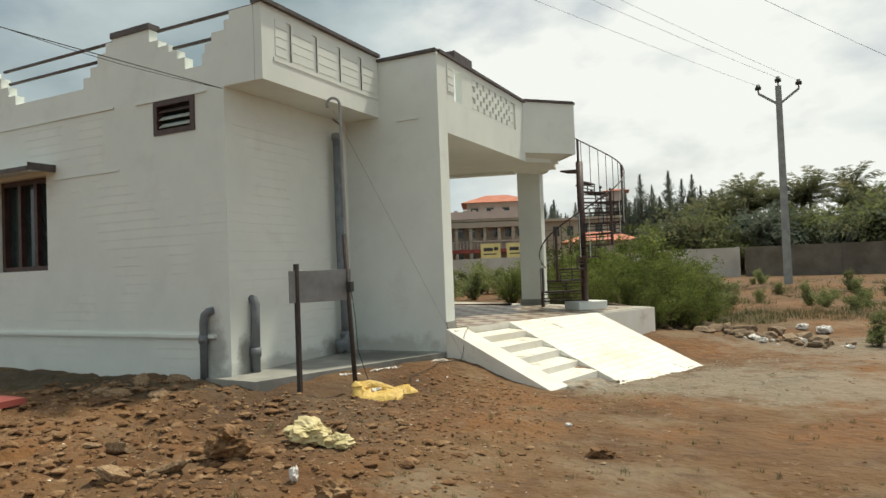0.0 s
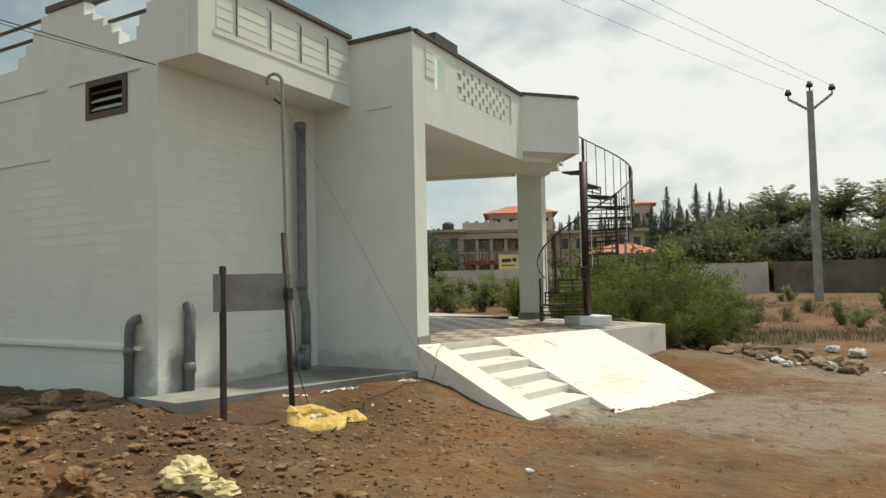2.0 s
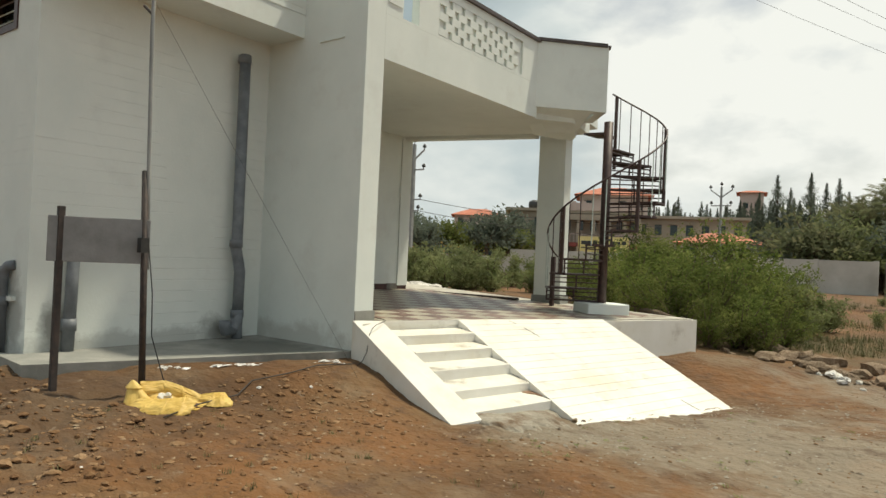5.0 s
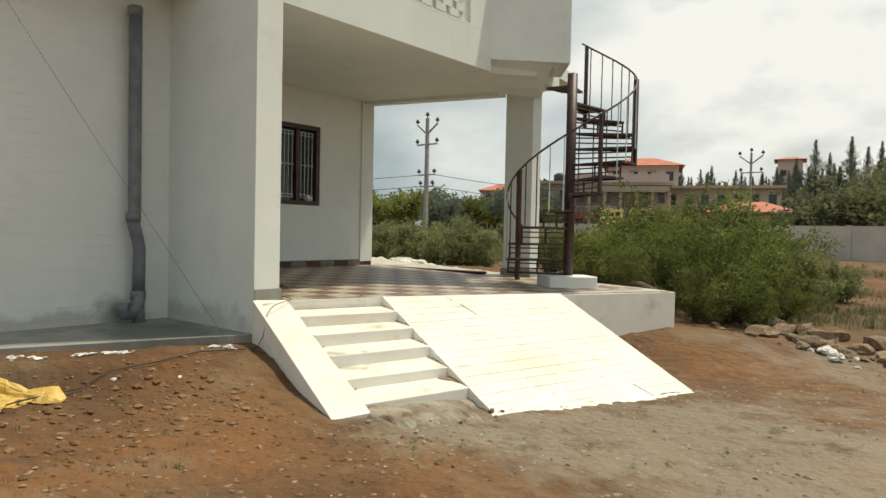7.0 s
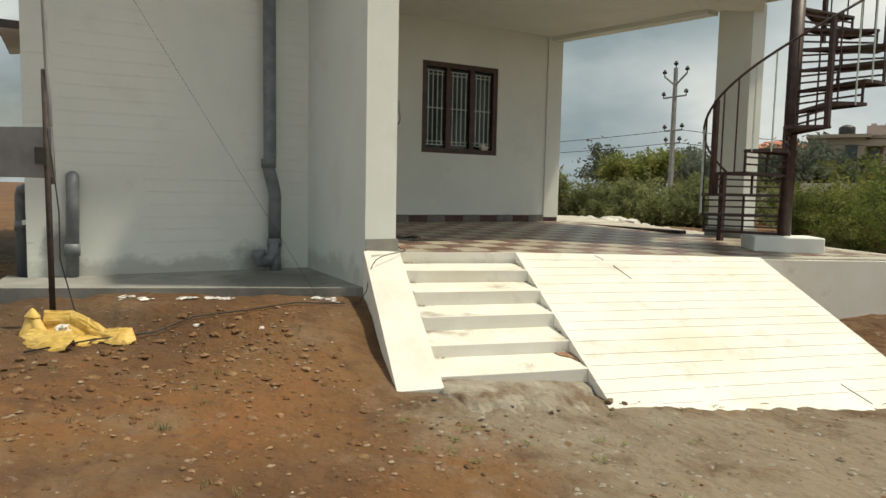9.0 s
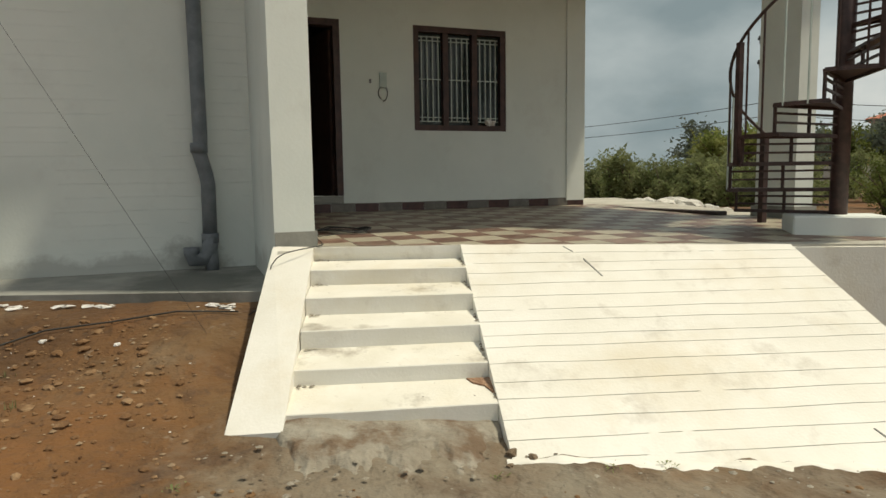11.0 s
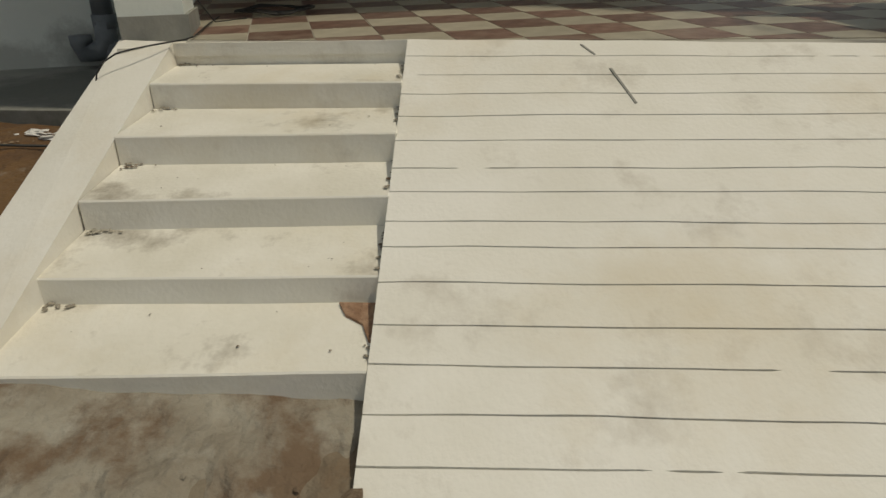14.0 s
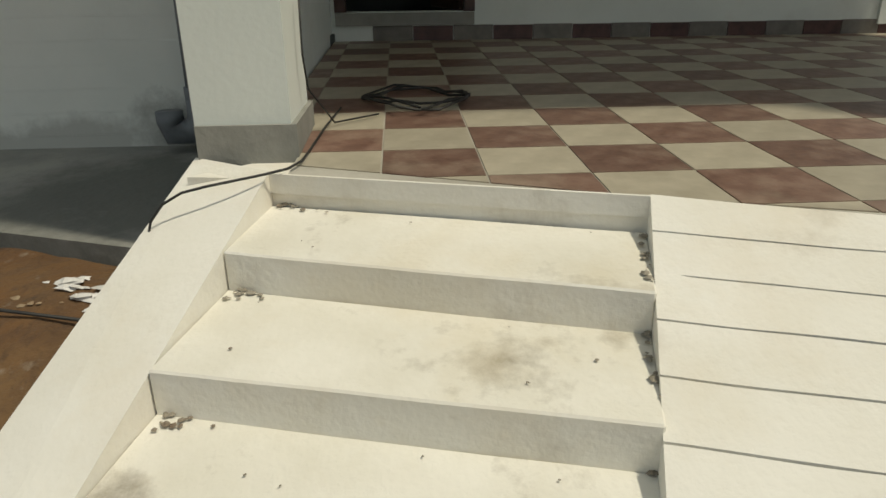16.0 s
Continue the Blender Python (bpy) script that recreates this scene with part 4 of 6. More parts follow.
# ---- meter frame on two iron posts ----
meter = root("meter_frame", (-7.35, 5.1, 0.28), "rusty iron posts carrying a grey meter board", "meter frame")
under(meter, box("post", (-7.623, 4.807, 0.05), (-7.577, 4.853, 1.785), RUST, bevel=0.004), tube("post", [(-7.19, 5.355, 0.05), (-7.285, 5.34, 2.12)], 0.028, RUST, sides=4))
bm = bmesh.new()
put_box(bm, (-0.09, -0.012, 1.345), (0.66, 0.012, 1.71), pose(-7.60, 4.83, 0, 0, 0, 57))
rounded(bm, 0.004)
under(meter, from_bm("board", bm, BOARD), box("fuse_box", (-7.23, 5.27, 1.44), (-7.17, 5.34, 1.56), RUBBER, bevel=0.006))
mast = root("service_mast", (-7.18, 5.37, 1.3), "thin galvanised service mast with a hooked top", "mast")
hook = [(-7.26, 5.38, 1.30), (-7.27, 5.36, 2.1), (-7.28, 5.335, 3.30)] + [(-7.28 - 0.075 * (1 - math.cos(a)) * 0.8, 5.335 - 0.075 * (1 - math.cos(a)) * 0.6, 3.66 + 0.085 * math.sin(a)) for a in (k * 0.35 for k in range(11))]
under(mast, tube("tube", hook, 0.017, POLE, sides=8), tube("bracket", [(-7.28, 5.335, 3.42), (-7.36, 5.30, 3.50)], 0.012, RUST, sides=6))


def cable(name, pts, r, label, group=""):
    return tagged(tube(name, pts, r, RUBBER, sides=6), label, "cable", group)


cable("earth_wire", [(-7.24, 5.37, 1.55), (-7.21, 5.41, 1.1), (-7.19, 5.41, 0.75), (-7.12, 5.49, 0.40), (-7.05, 5.60, floor_at(-7.05, 5.60))], 0.005, "thin black wire hanging down the meter post")
cable("drop_wire", [Vector((-7.42, 5.40, 3.62)).lerp(Vector((-6.60, 7.32, 0.20)), u / 8) for u in range(9)], 0.0013, "thin stay wire from the mast to the ground")
S0 = Vector((-8.88, 5.08, 4.05))
cable("service_cable", [S0 + Vector((-1.02 * u, -2.08 * u, 0.32 * u + 0.02 * u * u)) for u in (0, 0.3, 0.6, 1.0, 1.5, 2.2, 3.2, 4.5)], 0.006, "twin black service cable slung to the house corner")
cable("service_cable", [S0 + Vector((-1.02 * u, -2.08 * u, 0.32 * u + 0.02 * u * u - 0.04 * math.sin(min(u, 1) * 3.14))) for u in (0, 0.25, 0.5, 0.75, 1.0)], 0.004, "second strand of the black service cable")
cable("kerb_cable", [(-7.9, 8.20, FLOOR + 0.032), (-7.55, 8.17, FLOOR + 0.026), (-7.2, 8.15, FLOOR + 0.018), (-7.09, 8.14, FLOOR + 0.014), (-7.01, 8.11, FLOOR + 0.012), (-6.96, 8.05, FLOOR + 0.010), (-6.93, 7.98, FLOOR + 0.004), (-6.91, 7.90, FLOOR - 0.006), (-6.90, 7.83, FLOOR - 0.02), (-6.893, 7.775, FLOOR - 0.05), (-6.89, 7.735, FLOOR - 0.10), (-6.887, 7.71, 0.56), (-6.887, 7.69, 0.45), (-6.895, 7.64, 0.36), (-6.9, 7.56, 0.31)], 0.004, "black cable trailing over the stair kerb")
cable("ground_cable", [(x, y, floor_at(x, y) + 0.025) for x, y in ((-6.9, 7.5), (-7.0, 7.1), (-6.95, 6.7), (-7.0, 6.3), (-6.8, 6.0), (-6.75, 5.6), (-6.6, 5.2))], 0.006, "black cable lying on the soil")
cable("coiled_cable", [(-8.0 - 0.05 * k / 20 + 0.30 * math.cos(a) * (0.8 + 0.25 * math.sin(k)), 8.52 + 0.20 * math.sin(a) * (1 + 0.2 * math.cos(k * 1.7)), porch_z(-8.0) + 0.016 + 0.004 * (k % 5)) for k, a in enumerate(i * 0.42 for i in range(46))], 0.0055, "loosely coiled black cable on the porch floor")
cable("pillar_cable", [(-7.45, 8.125, 1.25), (-7.42, 8.125, 1.05), (-7.46, 8.13, 0.93), (-7.6, 8.2, 0.785), (-7.75, 8.36, 0.785)], 0.0035, "thin cable hanging by the pillar foot")


# ---- spiral stair ----
STAIR_X, STAIR_Y = -6.312, 12.46


def spiral():
    cx, cy, z0, R = STAIR_X, STAIR_Y, 0.893, 0.88
    rise, step, start = 0.227, radians(23.95), radians(180.9)
    r = root("spiral_stair", (cx, cy, z0), "brown painted iron spiral stair with barred risers", "spiral stair")
    P = lambda a, rad, z: (cx + rad * math.cos(a), cy + rad * math.sin(a), z)
    under(r, tube("pole", [(cx, cy, z0 - 0.01), (cx, cy, 3.77)], 0.072, IRON, sides=16))
    for k in range(1, 12):
        a0, a1, z = start + step * k, start + step * (k + 1.10), z0 + rise * k
        bm = bmesh.new()
        arc = [P(a0 + (a1 - a0) * i / 6, R + 0.01, 0)[:2] for i in range(7)]
        put_prism(bm, [P(a0, 0.06, 0)[:2], *arc, P(a1, 0.06, 0)[:2]], z - 0.008, z)
        # folded edges under the plate
        bar(bm, P(a0, 0.06, z - 0.02), P(a0, R, z - 0.02), 0.03, 0.024)
        bar(bm, P(a1, 0.06, z - 0.02), P(a1, R, z - 0.02), 0.02, 0.024)
        for p, q in zip(arc, arc[1:]):
            bar(bm, (*p, z - 0.02), (*q, z - 0.02), 0.012, 0.024)
        under(r, from_bm("tread", bm, IRON))
        bm = bmesh.new()
        zb = z - rise
        for q in (0.34, 0.66):
            bar(bm, P(a0, 0.06, zb + rise * q), P(a0, R - 0.01, zb + rise * q), 0.018, 0.018)
        for q in (0.5, 0.985):
            bar(bm, P(a0, R * q, zb), P(a0, R * q, z - 0.008), 0.02, 0.02)
        under(r, from_bm("riser", bm, IRON))
    bm = bmesh.new()
    bar(bm, P(start + step, 0.06, z0 + 0.012), P(start + step, R, z0 + 0.012), 0.03, 0.03)
    under(r, from_bm("base_bar", bm, IRON))
    # landing plate with an upright gusset against the pole
    zl = z0 + rise * 12
    ends = [P(start + step * u, rad, 0)[:2] for u, rad in ((11.7, 0.50), (13.2, 0.46), (15.4, 0.40))]
    bm = bmesh.new()
    put_prism(bm, [P(start + step * 11.7, 0.05, 0)[:2], *ends, P(start + step * 15.4, 0.05, 0)[:2]], zl - 0.03, zl)
    under(r, from_bm("landing", bm, IRON))
    bm = bmesh.new()
    g = [bm.verts.new(P(start + step * 12, rad, z)) for rad, z in ((0.05, zl), (0.34, zl), (0.20, zl + 0.06), (0.05, zl + 0.19))]
    bm.faces.new(g)
    e = bmesh.ops.extrude_face_region(bm, geom=bm.faces[:])
    bmesh.ops.translate(bm, vec=(0.012, 0.004, 0), verts=[v for v in e["geom"] if isinstance(v, bmesh.types.BMVert)])
    under(r, from_bm("gusset", bm, IRON))
    top = lambda k: z0 + 0.80 + rise * k
    rail = [P(start + step * k, R + 0.012, top(k)) for k in (0.1 + 12.0 * i / 44 for i in range(45))]
    under(r, tube("handrail", [P(start - 0.10, R - 0.04, top(0) - 0.10), P(start - 0.04, R - 0.005, top(0) - 0.04)] + rail, 0.014, IRON, sides=8))
    thick = {3: 2.88, 6: 6.0, 8: 8.75, 11: 11.9}
    for k in range(1, 12):
        for q in (0.22, 0.72):
            u = k + q
            bm = bmesh.new()
            bar(bm, P(start + step * u, R + 0.012, z0 + rise * k - 0.03), P(start + step * u, R + 0.012, top(u)), 0.012, 0.012)
            # a few balusters are coloured pale to look caught by the sun
            under(r, from_bm("baluster", bm, GRILLE if (k, q) in ((1, 0.22), (1, 0.72), (4, 0.22), (4, 0.72), (6, 0.72), (7, 0.22), (8, 0.22)) else IRON))
        if k in thick:
            u = thick[k]
            bm = bmesh.new()
            bar(bm, P(start + step * u, R + 0.012, z0 + rise * (k - 1) - 0.02), P(start + step * u, R + 0.012, top(u)), 0.045, 0.045)
            under(r, from_bm("post", bm, IRON))
    bm = bmesh.new()
    bar(bm, (-7.26, 12.59, porch_z(-7.26)), (-7.26, 12.59, z0 + 0.70), 0.06, 0.06)
    under(r, from_bm("leg", bm, IRON))


spiral()
box_m = Matrix.Translation((-6.265, 12.365, 0)) @ pose(0, 0, 0, 0, 0, 53)
tagged(box("stair_plinth", (-0.36, -0.23, FLOOR - 0.06), (0.36, 0.26, 0.89), WHITE, None, 0.012, box_m), "white painted concrete block under the spiral stair", "plinth")
tagged(box("timber_plank", (-9.9, 12.72, FLOOR + 0.03), (-8.1, 12.86, FLOOR + 0.075), RUST, None, 0.004, Matrix.Translation((-9, 12.8, 0)) @ pose(0, 0, 0, 0, 0, 6) @ Matrix.Translation((9, -12.8, 0))), "dark iron bar lying on the porch floor", "bar")
tagged(tube("timber_log", [(-5.6, 14.2, 0.55), (-6.3, 15.0, 0.62), (-6.9, 15.6, 0.6)], 0.07, BARK), "weathered log leaning behind the porch", "log")


# ---- sacks and litter ----
def open_sack(at, turn):
    """An empty woven sack, its mouth gaping: a bunched corner, a strip arching behind, a flap in front and a flattened tail."""
    bm = bmesh.new()
    rough = lambda p, f: 0.6 * noise.noise(Vector(p) * f) + 0.3 * abs(noise.noise(Vector(p) * f * 2.7))

    def sheet(f, n, m):
        g = [[bm.verts.new(f(i / n, j / m)) for i in range(n + 1)] for j in range(m + 1)]
        for a, b in zip(g, g[1:]):
            for i in range(n):
                bm.faces.new((a[i], a[i + 1], b[i + 1], b[i]))

    def along(line, u):
        q = min(u, 0.9999) * (len(line) - 1)
        i = int(q)
        w = q - i
        w = w * w * (3 - 2 * w)
        return Vector(line[i]).lerp(Vector(line[i + 1]), w)

    def cloth(low, high, belly, n, m, seed):
        """A sheet between two edges that bellies out between them and is creased across."""
        def f(u, v):
            p = along(low, u).lerp(along(high, u), v)
            out = Vector((0.25, -1, 0.35)).normalized()
            p += out * belly * math.sin(math.pi * v) * (0.6 + 0.4 * math.sin(math.pi * u))
            p += out * 0.030 * rough((u * 1.4 + seed, v * 0.5, seed), 3.1) + Vector((0, 0, 0.014 * rough((u * 2 + seed, v, 3), 6.0)))
            return (p.x, p.y, max(0.004, p.z))
        sheet(f, n, m)

    # bunched corner, standing up
    def bunch(u, v):
        a = 2 * math.pi * u
        w = (1 - 0.93 * v ** 1.3) * (1 + 0.32 * math.sin(3 * a + 4 * v) * (1 - v) + 0.25 * rough((math.cos(a), math.sin(a), v * 2), 1.6))
        if 0.72 < v < 0.95:
            w *= 1.35
        return (0.02 + 0.125 * w * math.cos(a) - 0.065 * v, 0.085 * w * math.sin(a) + 0.02 * v, 0.225 * v)
    sheet(bunch, 30, 16)
    # strip behind, from the bunch to the tail
    cloth([(0.0, 0.08, 0.10), (0.14, 0.17, 0.10), (0.30, 0.19, 0.055), (0.44, 0.20, 0.015), (0.52, 0.22, 0.006)],
          [(-0.02, 0.10, 0.20), (0.14, 0.20, 0.195), (0.28, 0.22, 0.15), (0.42, 0.24, 0.085), (0.53, 0.27, 0.10)], 0.012, 40, 10, 2.0)
    # inner side, lying open on the ground
    cloth([(0.02, 0.0, 0.008), (0.16, 0.0, 0.008), (0.30, 0.0, 0.008), (0.48, 0.0, 0.008)],
          [(0.0, 0.10, 0.11), (0.14, 0.175, 0.11), (0.30, 0.195, 0.06), (0.50, 0.21, 0.02)], -0.03, 30, 10, 15.0)
    # flattened tail
    cloth([(0.50, 0.16, 0.006), (0.60, 0.15, 0.006), (0.70, 0.19, 0.006)], [(0.50, 0.30, 0.085), (0.60, 0.31, 0.095), (0.69, 0.27, 0.02)], 0.02, 18, 10, 5.0)
    # flap in front, its upper edge raised over the opening
    cloth([(-0.05, -0.11, 0.006), (0.10, -0.16, 0.006), (0.26, -0.19, 0.006), (0.40, -0.19, 0.006), (0.47, -0.12, 0.006)],
          [(0.05, -0.04, 0.10), (0.15, -0.02, 0.085), (0.28, -0.03, 0.10), (0.40, -0.03, 0.115), (0.50, -0.02, 0.10)], 0.022, 44, 14, 8.0)
    cloth([(0.03, 0.02, 0.006), (0.15, 0.05, 0.006), (0.28, 0.03, 0.006), (0.42, 0.01, 0.006)],
          [(0.05, -0.035, 0.098), (0.15, -0.015, 0.083), (0.28, -0.025, 0.098), (0.42, -0.025, 0.11)], -0.01, 30, 6, 12.0)
    bmesh.ops.transform(bm, matrix=Matrix.Translation(at) @ pose(0, 0, 0, 0, 0, turn), verts=bm.verts)
    ob = from_bm("cement_sack", bm, SACK)
    mod = ob.modifiers.new("thickness", "SOLIDIFY")
    mod.thickness = 0.004
    return tagged(ob, "crumpled empty yellow woven sack on the soil", "sack")


open_sack((-7.07, 5.24, floor_at(-6.9, 5.4) - 0.005), 37)
crumple("cement_lump", (-6.96, 5.42, floor_at(-6.96, 5.42) + 0.01), (0.09, 0.06, 0.06), CHALK, "pale grey lump of cement spilled inside the sack", "lump", 5.5)
crumple("torn_sack", (-6.28, 3.3, floor_at(-6.28, 3.3) - 0.03), (0.23, 0.15, 0.11), PALESACK, "torn pale yellow sack among soil clods", "sack", 8.1)
crumple("torn_sack", (-5.98, 3.28, floor_at(-5.98, 3.28) - 0.03), (0.14, 0.10, 0.07), PALESACK, "torn scrap of pale yellow sack", "sack", 3.1)
tagged(box("red_crate", (-10.6, 2.9, floor_at(-10.3, 3.1)), (-10.05, 3.25, floor_at(-10.3, 3.1) + 0.07), REDRAIL, bevel=0.01), "low red plastic crate on the ground", "crate")
crumple("paper_cup", (-5.75, 2.45, floor_at(-5.75, 2.45)), (0.035, 0.035, 0.06), LITTER, "crumpled white paper cup on the soil", "litter", 4.0)
for x, y, sz in ((-4.55, 5.0, 0.035), (-6.9, 6.3, 0.022), (-6.7, 6.75, 0.02), (-3.05, 13.4, 0.10), (-3.25, 13.7, 0.08), (-1.9, 15.6, 0.16), (-2.3, 15.9, 0.13), (-1.6, 13.1, 0.07)):
    crumple("paper_scrap", (x, y, floor_at(x, y)), (sz, sz * 1.2, sz * 0.6), LITTER, "crumpled white litter on the soil", "litter", x * 3)
rnd = random.Random(11)


def rock_mesh(name, seed, mat, sub=2, flat=0.65):
    bm = bmesh.new()
    bmesh.ops.create_icosphere(bm, subdivisions=sub, radius=1.0)
    for v in bm.verts:
        p = v.co * 1.1 + Vector((seed * 5.0, 0, 0))
        k = 1 + 0.5 * noise.noise(p) + 0.2 * noise.noise(p * 2.6)
        v.co = Vector((v.co.x * 1.15, v.co.y * 0.9, v.co.z * flat)) * k
    for _ in range(3):
        nrm = Vector((rnd.uniform(-1, 1), rnd.uniform(-1, 1), rnd.uniform(-0.3, 1))).normalized()
        for v in bm.verts:
            d = v.co.dot(nrm) - 0.62
            if d > 0:
                v.co -= nrm * d
    bmesh.ops.recalc_face_normals(bm, faces=bm.faces)
    d = bpy.data.meshes.new(name)
    bm.to_mesh(d)
    bm.free()
    d.materials.append(mat)
    return d


rocks = [rock_mesh("boulder", i, STONE) for i in range(4)]
slabs = [rock_mesh("slab", i + 30, SLAB, 3, 0.26) for i in range(3)]
chalks = [rock_mesh("white_stone", i + 9, CHALK) for i in range(4)]


def scatter_rock(kind, x, y, s, label, group, category):
    ob = new("boulder" if kind is rocks else "white_stone", kind[rnd.randrange(4)])
    ob.matrix_world = Matrix.Translation((x, y, floor_at(x, y) + s * 0.28)) @ pose(0, 0, 0, rnd.uniform(-15, 15), rnd.uniform(-15, 15), rnd.uniform(0, 360)) @ Matrix.Diagonal((s, s * rnd.uniform(0.75, 1.2), s * rnd.uniform(0.6, 1.0), 1))
    return tagged(ob, label, category, group)


for k in range(46):
    u = k / 45
    x, y = -5.4 + 3.6 * u + rnd.uniform(-0.5, 0.5), 15.9 - 2.4 * u + rnd.uniform(-0.7, 0.7)
    scatter_rock(rocks, x, y, rnd.choice((0.06, 0.09, 0.12, 0.16, 0.22)), "rough brown building stone in a rubble heap", "rubble heap", "stone")
for k in range(34):
    u = rnd.random()
    scatter_rock(rocks, -4.2 + 2.4 * u + rnd.gauss(0, 0.25), 14.2 - 0.7 * u + rnd.gauss(0, 0.35), rnd.choice((0.03, 0.04, 0.06, 0.09, 0.13)), "rough brown building stone in a rubble heap", "rubble heap", "stone")
for k in range(12):
    u = rnd.random()
    scatter_rock(chalks, -4.2 + 2.4 * u + rnd.gauss(0, 0.25), 14.1 - 0.7 * u + rnd.gauss(0, 0.3), rnd.uniform(0.02, 0.05), "pale broken plaster lump in the rubble", "rubble heap", "stone")
for k in range(6):
    u = rnd.random()
    scatter_rock(chalks, -5.2 + 3.4 * u + rnd.uniform(-0.4, 0.4), 15.7 - 2.4 * u + rnd.uniform(-0.6, 0.6), rnd.uniform(0.06, 0.14), "pale broken plaster lump in the rubble", "rubble heap", "stone")
for k in range(70):
    u = rnd.random()
    x, y = -15.8 + 3.6 * u, 17.05 - 1.1 * u + rnd.gauss(0, 0.45)
    scatter_rock(chalks, x, y, rnd.choice((0.09, 0.13, 0.18, 0.25)), "white broken stone piled behind the porch", "white rubble pile", "stone")
for k in range(5):
    scatter_rock(chalks, -10.9 + 0.3 * k, 15.9 + rnd.gauss(0, 0.2), rnd.uniform(0.15, 0.3), "white broken stone behind the porch", "white rubble pile", "stone")

for k in range(26):
    x, y = ((-9.5, 4.15), (-6.6, 1.35), (-7.4, 2.4))[k % 3]
    x, y = x + rnd.gauss(0, 0.32), y + rnd.gauss(0, 0.22)
    sz = rnd.choice((0.05, 0.08, 0.11, 0.17))
    ob = new("slab", slabs[k % 3])
    ob.matrix_world = Matrix.Translation((x, y, floor_at(x, y) + sz * 0.12)) @ pose(0, 0, 0, rnd.uniform(-28, 28), rnd.uniform(-28, 28), rnd.uniform(0, 360)) @ Matrix.Diagonal((sz, sz * rnd.uniform(0.5, 0.9), sz, 1))
    tagged(ob, "broken pale plaster slab lying in the soil", "rubble", "plaster slabs")


def clods():
    """Soil clods and small stones, thick on the rough ground before the side wall."""
    unit = [Vector(v) for v in ((0, 0, 1), (0.9, 0, 0.3), (0.28, 0.85, 0.3), (-0.73, 0.53, 0.35), (-0.73, -0.53, 0.3), (0.28, -0.85, 0.25), (0.7, 0.5, -0.5), (-0.3, 0.85, -0.5), (-0.9, 0, -0.5), (-0.3, -0.85, -0.5), (0.7, -0.5, -0.5))]
    tri = [(0, 1, 2), (0, 2, 3), (0, 3, 4), (0, 4, 5), (0, 5, 1), (1, 6, 2), (2, 6, 7), (2, 7, 3), (3, 7, 8), (3, 8, 4), (4, 8, 9), (4, 9, 5), (5, 9, 10), (5, 10, 1), (1, 10, 6)]
    for name, mat, count, label, sizes in (("soil_clods", CLOD, 15000, "scattered dry red soil clods", (0.006, 0.006, 0.009, 0.009, 0.013, 0.013, 0.018, 0.026, 0.045)), ("pebbles", CLOD, 1300, "scattered brown and grey pebbles", (0.005, 0.008, 0.012, 0.02)), ("chips", LITTER, 220, "scattered white plaster chips and scraps", (0.005, 0.008, 0.012))):
        vs, fs = [], []
        made = 0
        while made < count:
            x, y = rnd.uniform(-11, 0.5), rnd.uniform(-0.5, 13)
            rough = max(0.0, min(1.0, (-3.6 - x) / 2.5)) * max(0.0, min(1.0, (8.8 - y) / 2.0))
            if rnd.random() > 0.20 + 0.80 * rough:
                continue
            if y > 7.2 and -7.3 < x < -4.9 + (y - 7.2) * 0.3 or x < -7.1 and y > 4.9 or x < -8.9 and y > 4.9:
                continue
            s = rnd.choice(sizes) * rnd.uniform(0.6, 1.3) * (0.5 + 0.65 * rough) * (0.62 if y > 4.4 else 1.0)
            z = floor_at(x, y) + s * 0.15
            c, sn = math.cos(rnd.uniform(0, 6.3)), math.sin(rnd.uniform(0, 6.3))
            b = len(vs)
            for p in unit:
                q = p * rnd.uniform(0.75, 1.25) * s
                vs.append((x + q.x * c * 1.3 - q.y * sn, y + q.x * sn + q.y * c, z + q.z * 0.5))
            fs += [(b + i, b + j, b + k) for i, j, k in tri]
            made += 1
        if name == "chips":
            for _ in range(60):
                u = rnd.choice((0.34, 0.36, 0.52, 0.6, 0.63, 0.9, 0.93)) + rnd.gauss(0, 0.022)
                x, y = -8.15 + 1.05 * u + abs(rnd.gauss(0.07, 0.04)), 5.0 + 2.6 * u + rnd.gauss(0, 0.02)
                s = rnd.uniform(0.008, 0.03)
                z = floor_at(x, y) + rnd.uniform(0.0, 0.02)
                b = len(vs)
                for p in unit:
                    q = p * rnd.uniform(0.2, 1.7) * s
                    vs.append((x + q.x * 0.8, y + q.y * 1.5, z + q.z * 0.35))
                fs += [(b + i, b + j, b + k) for i, j, k in tri]
        tagged(mesh(name, vs, fs, mat), label, "debris", kind="stuff")


clods()


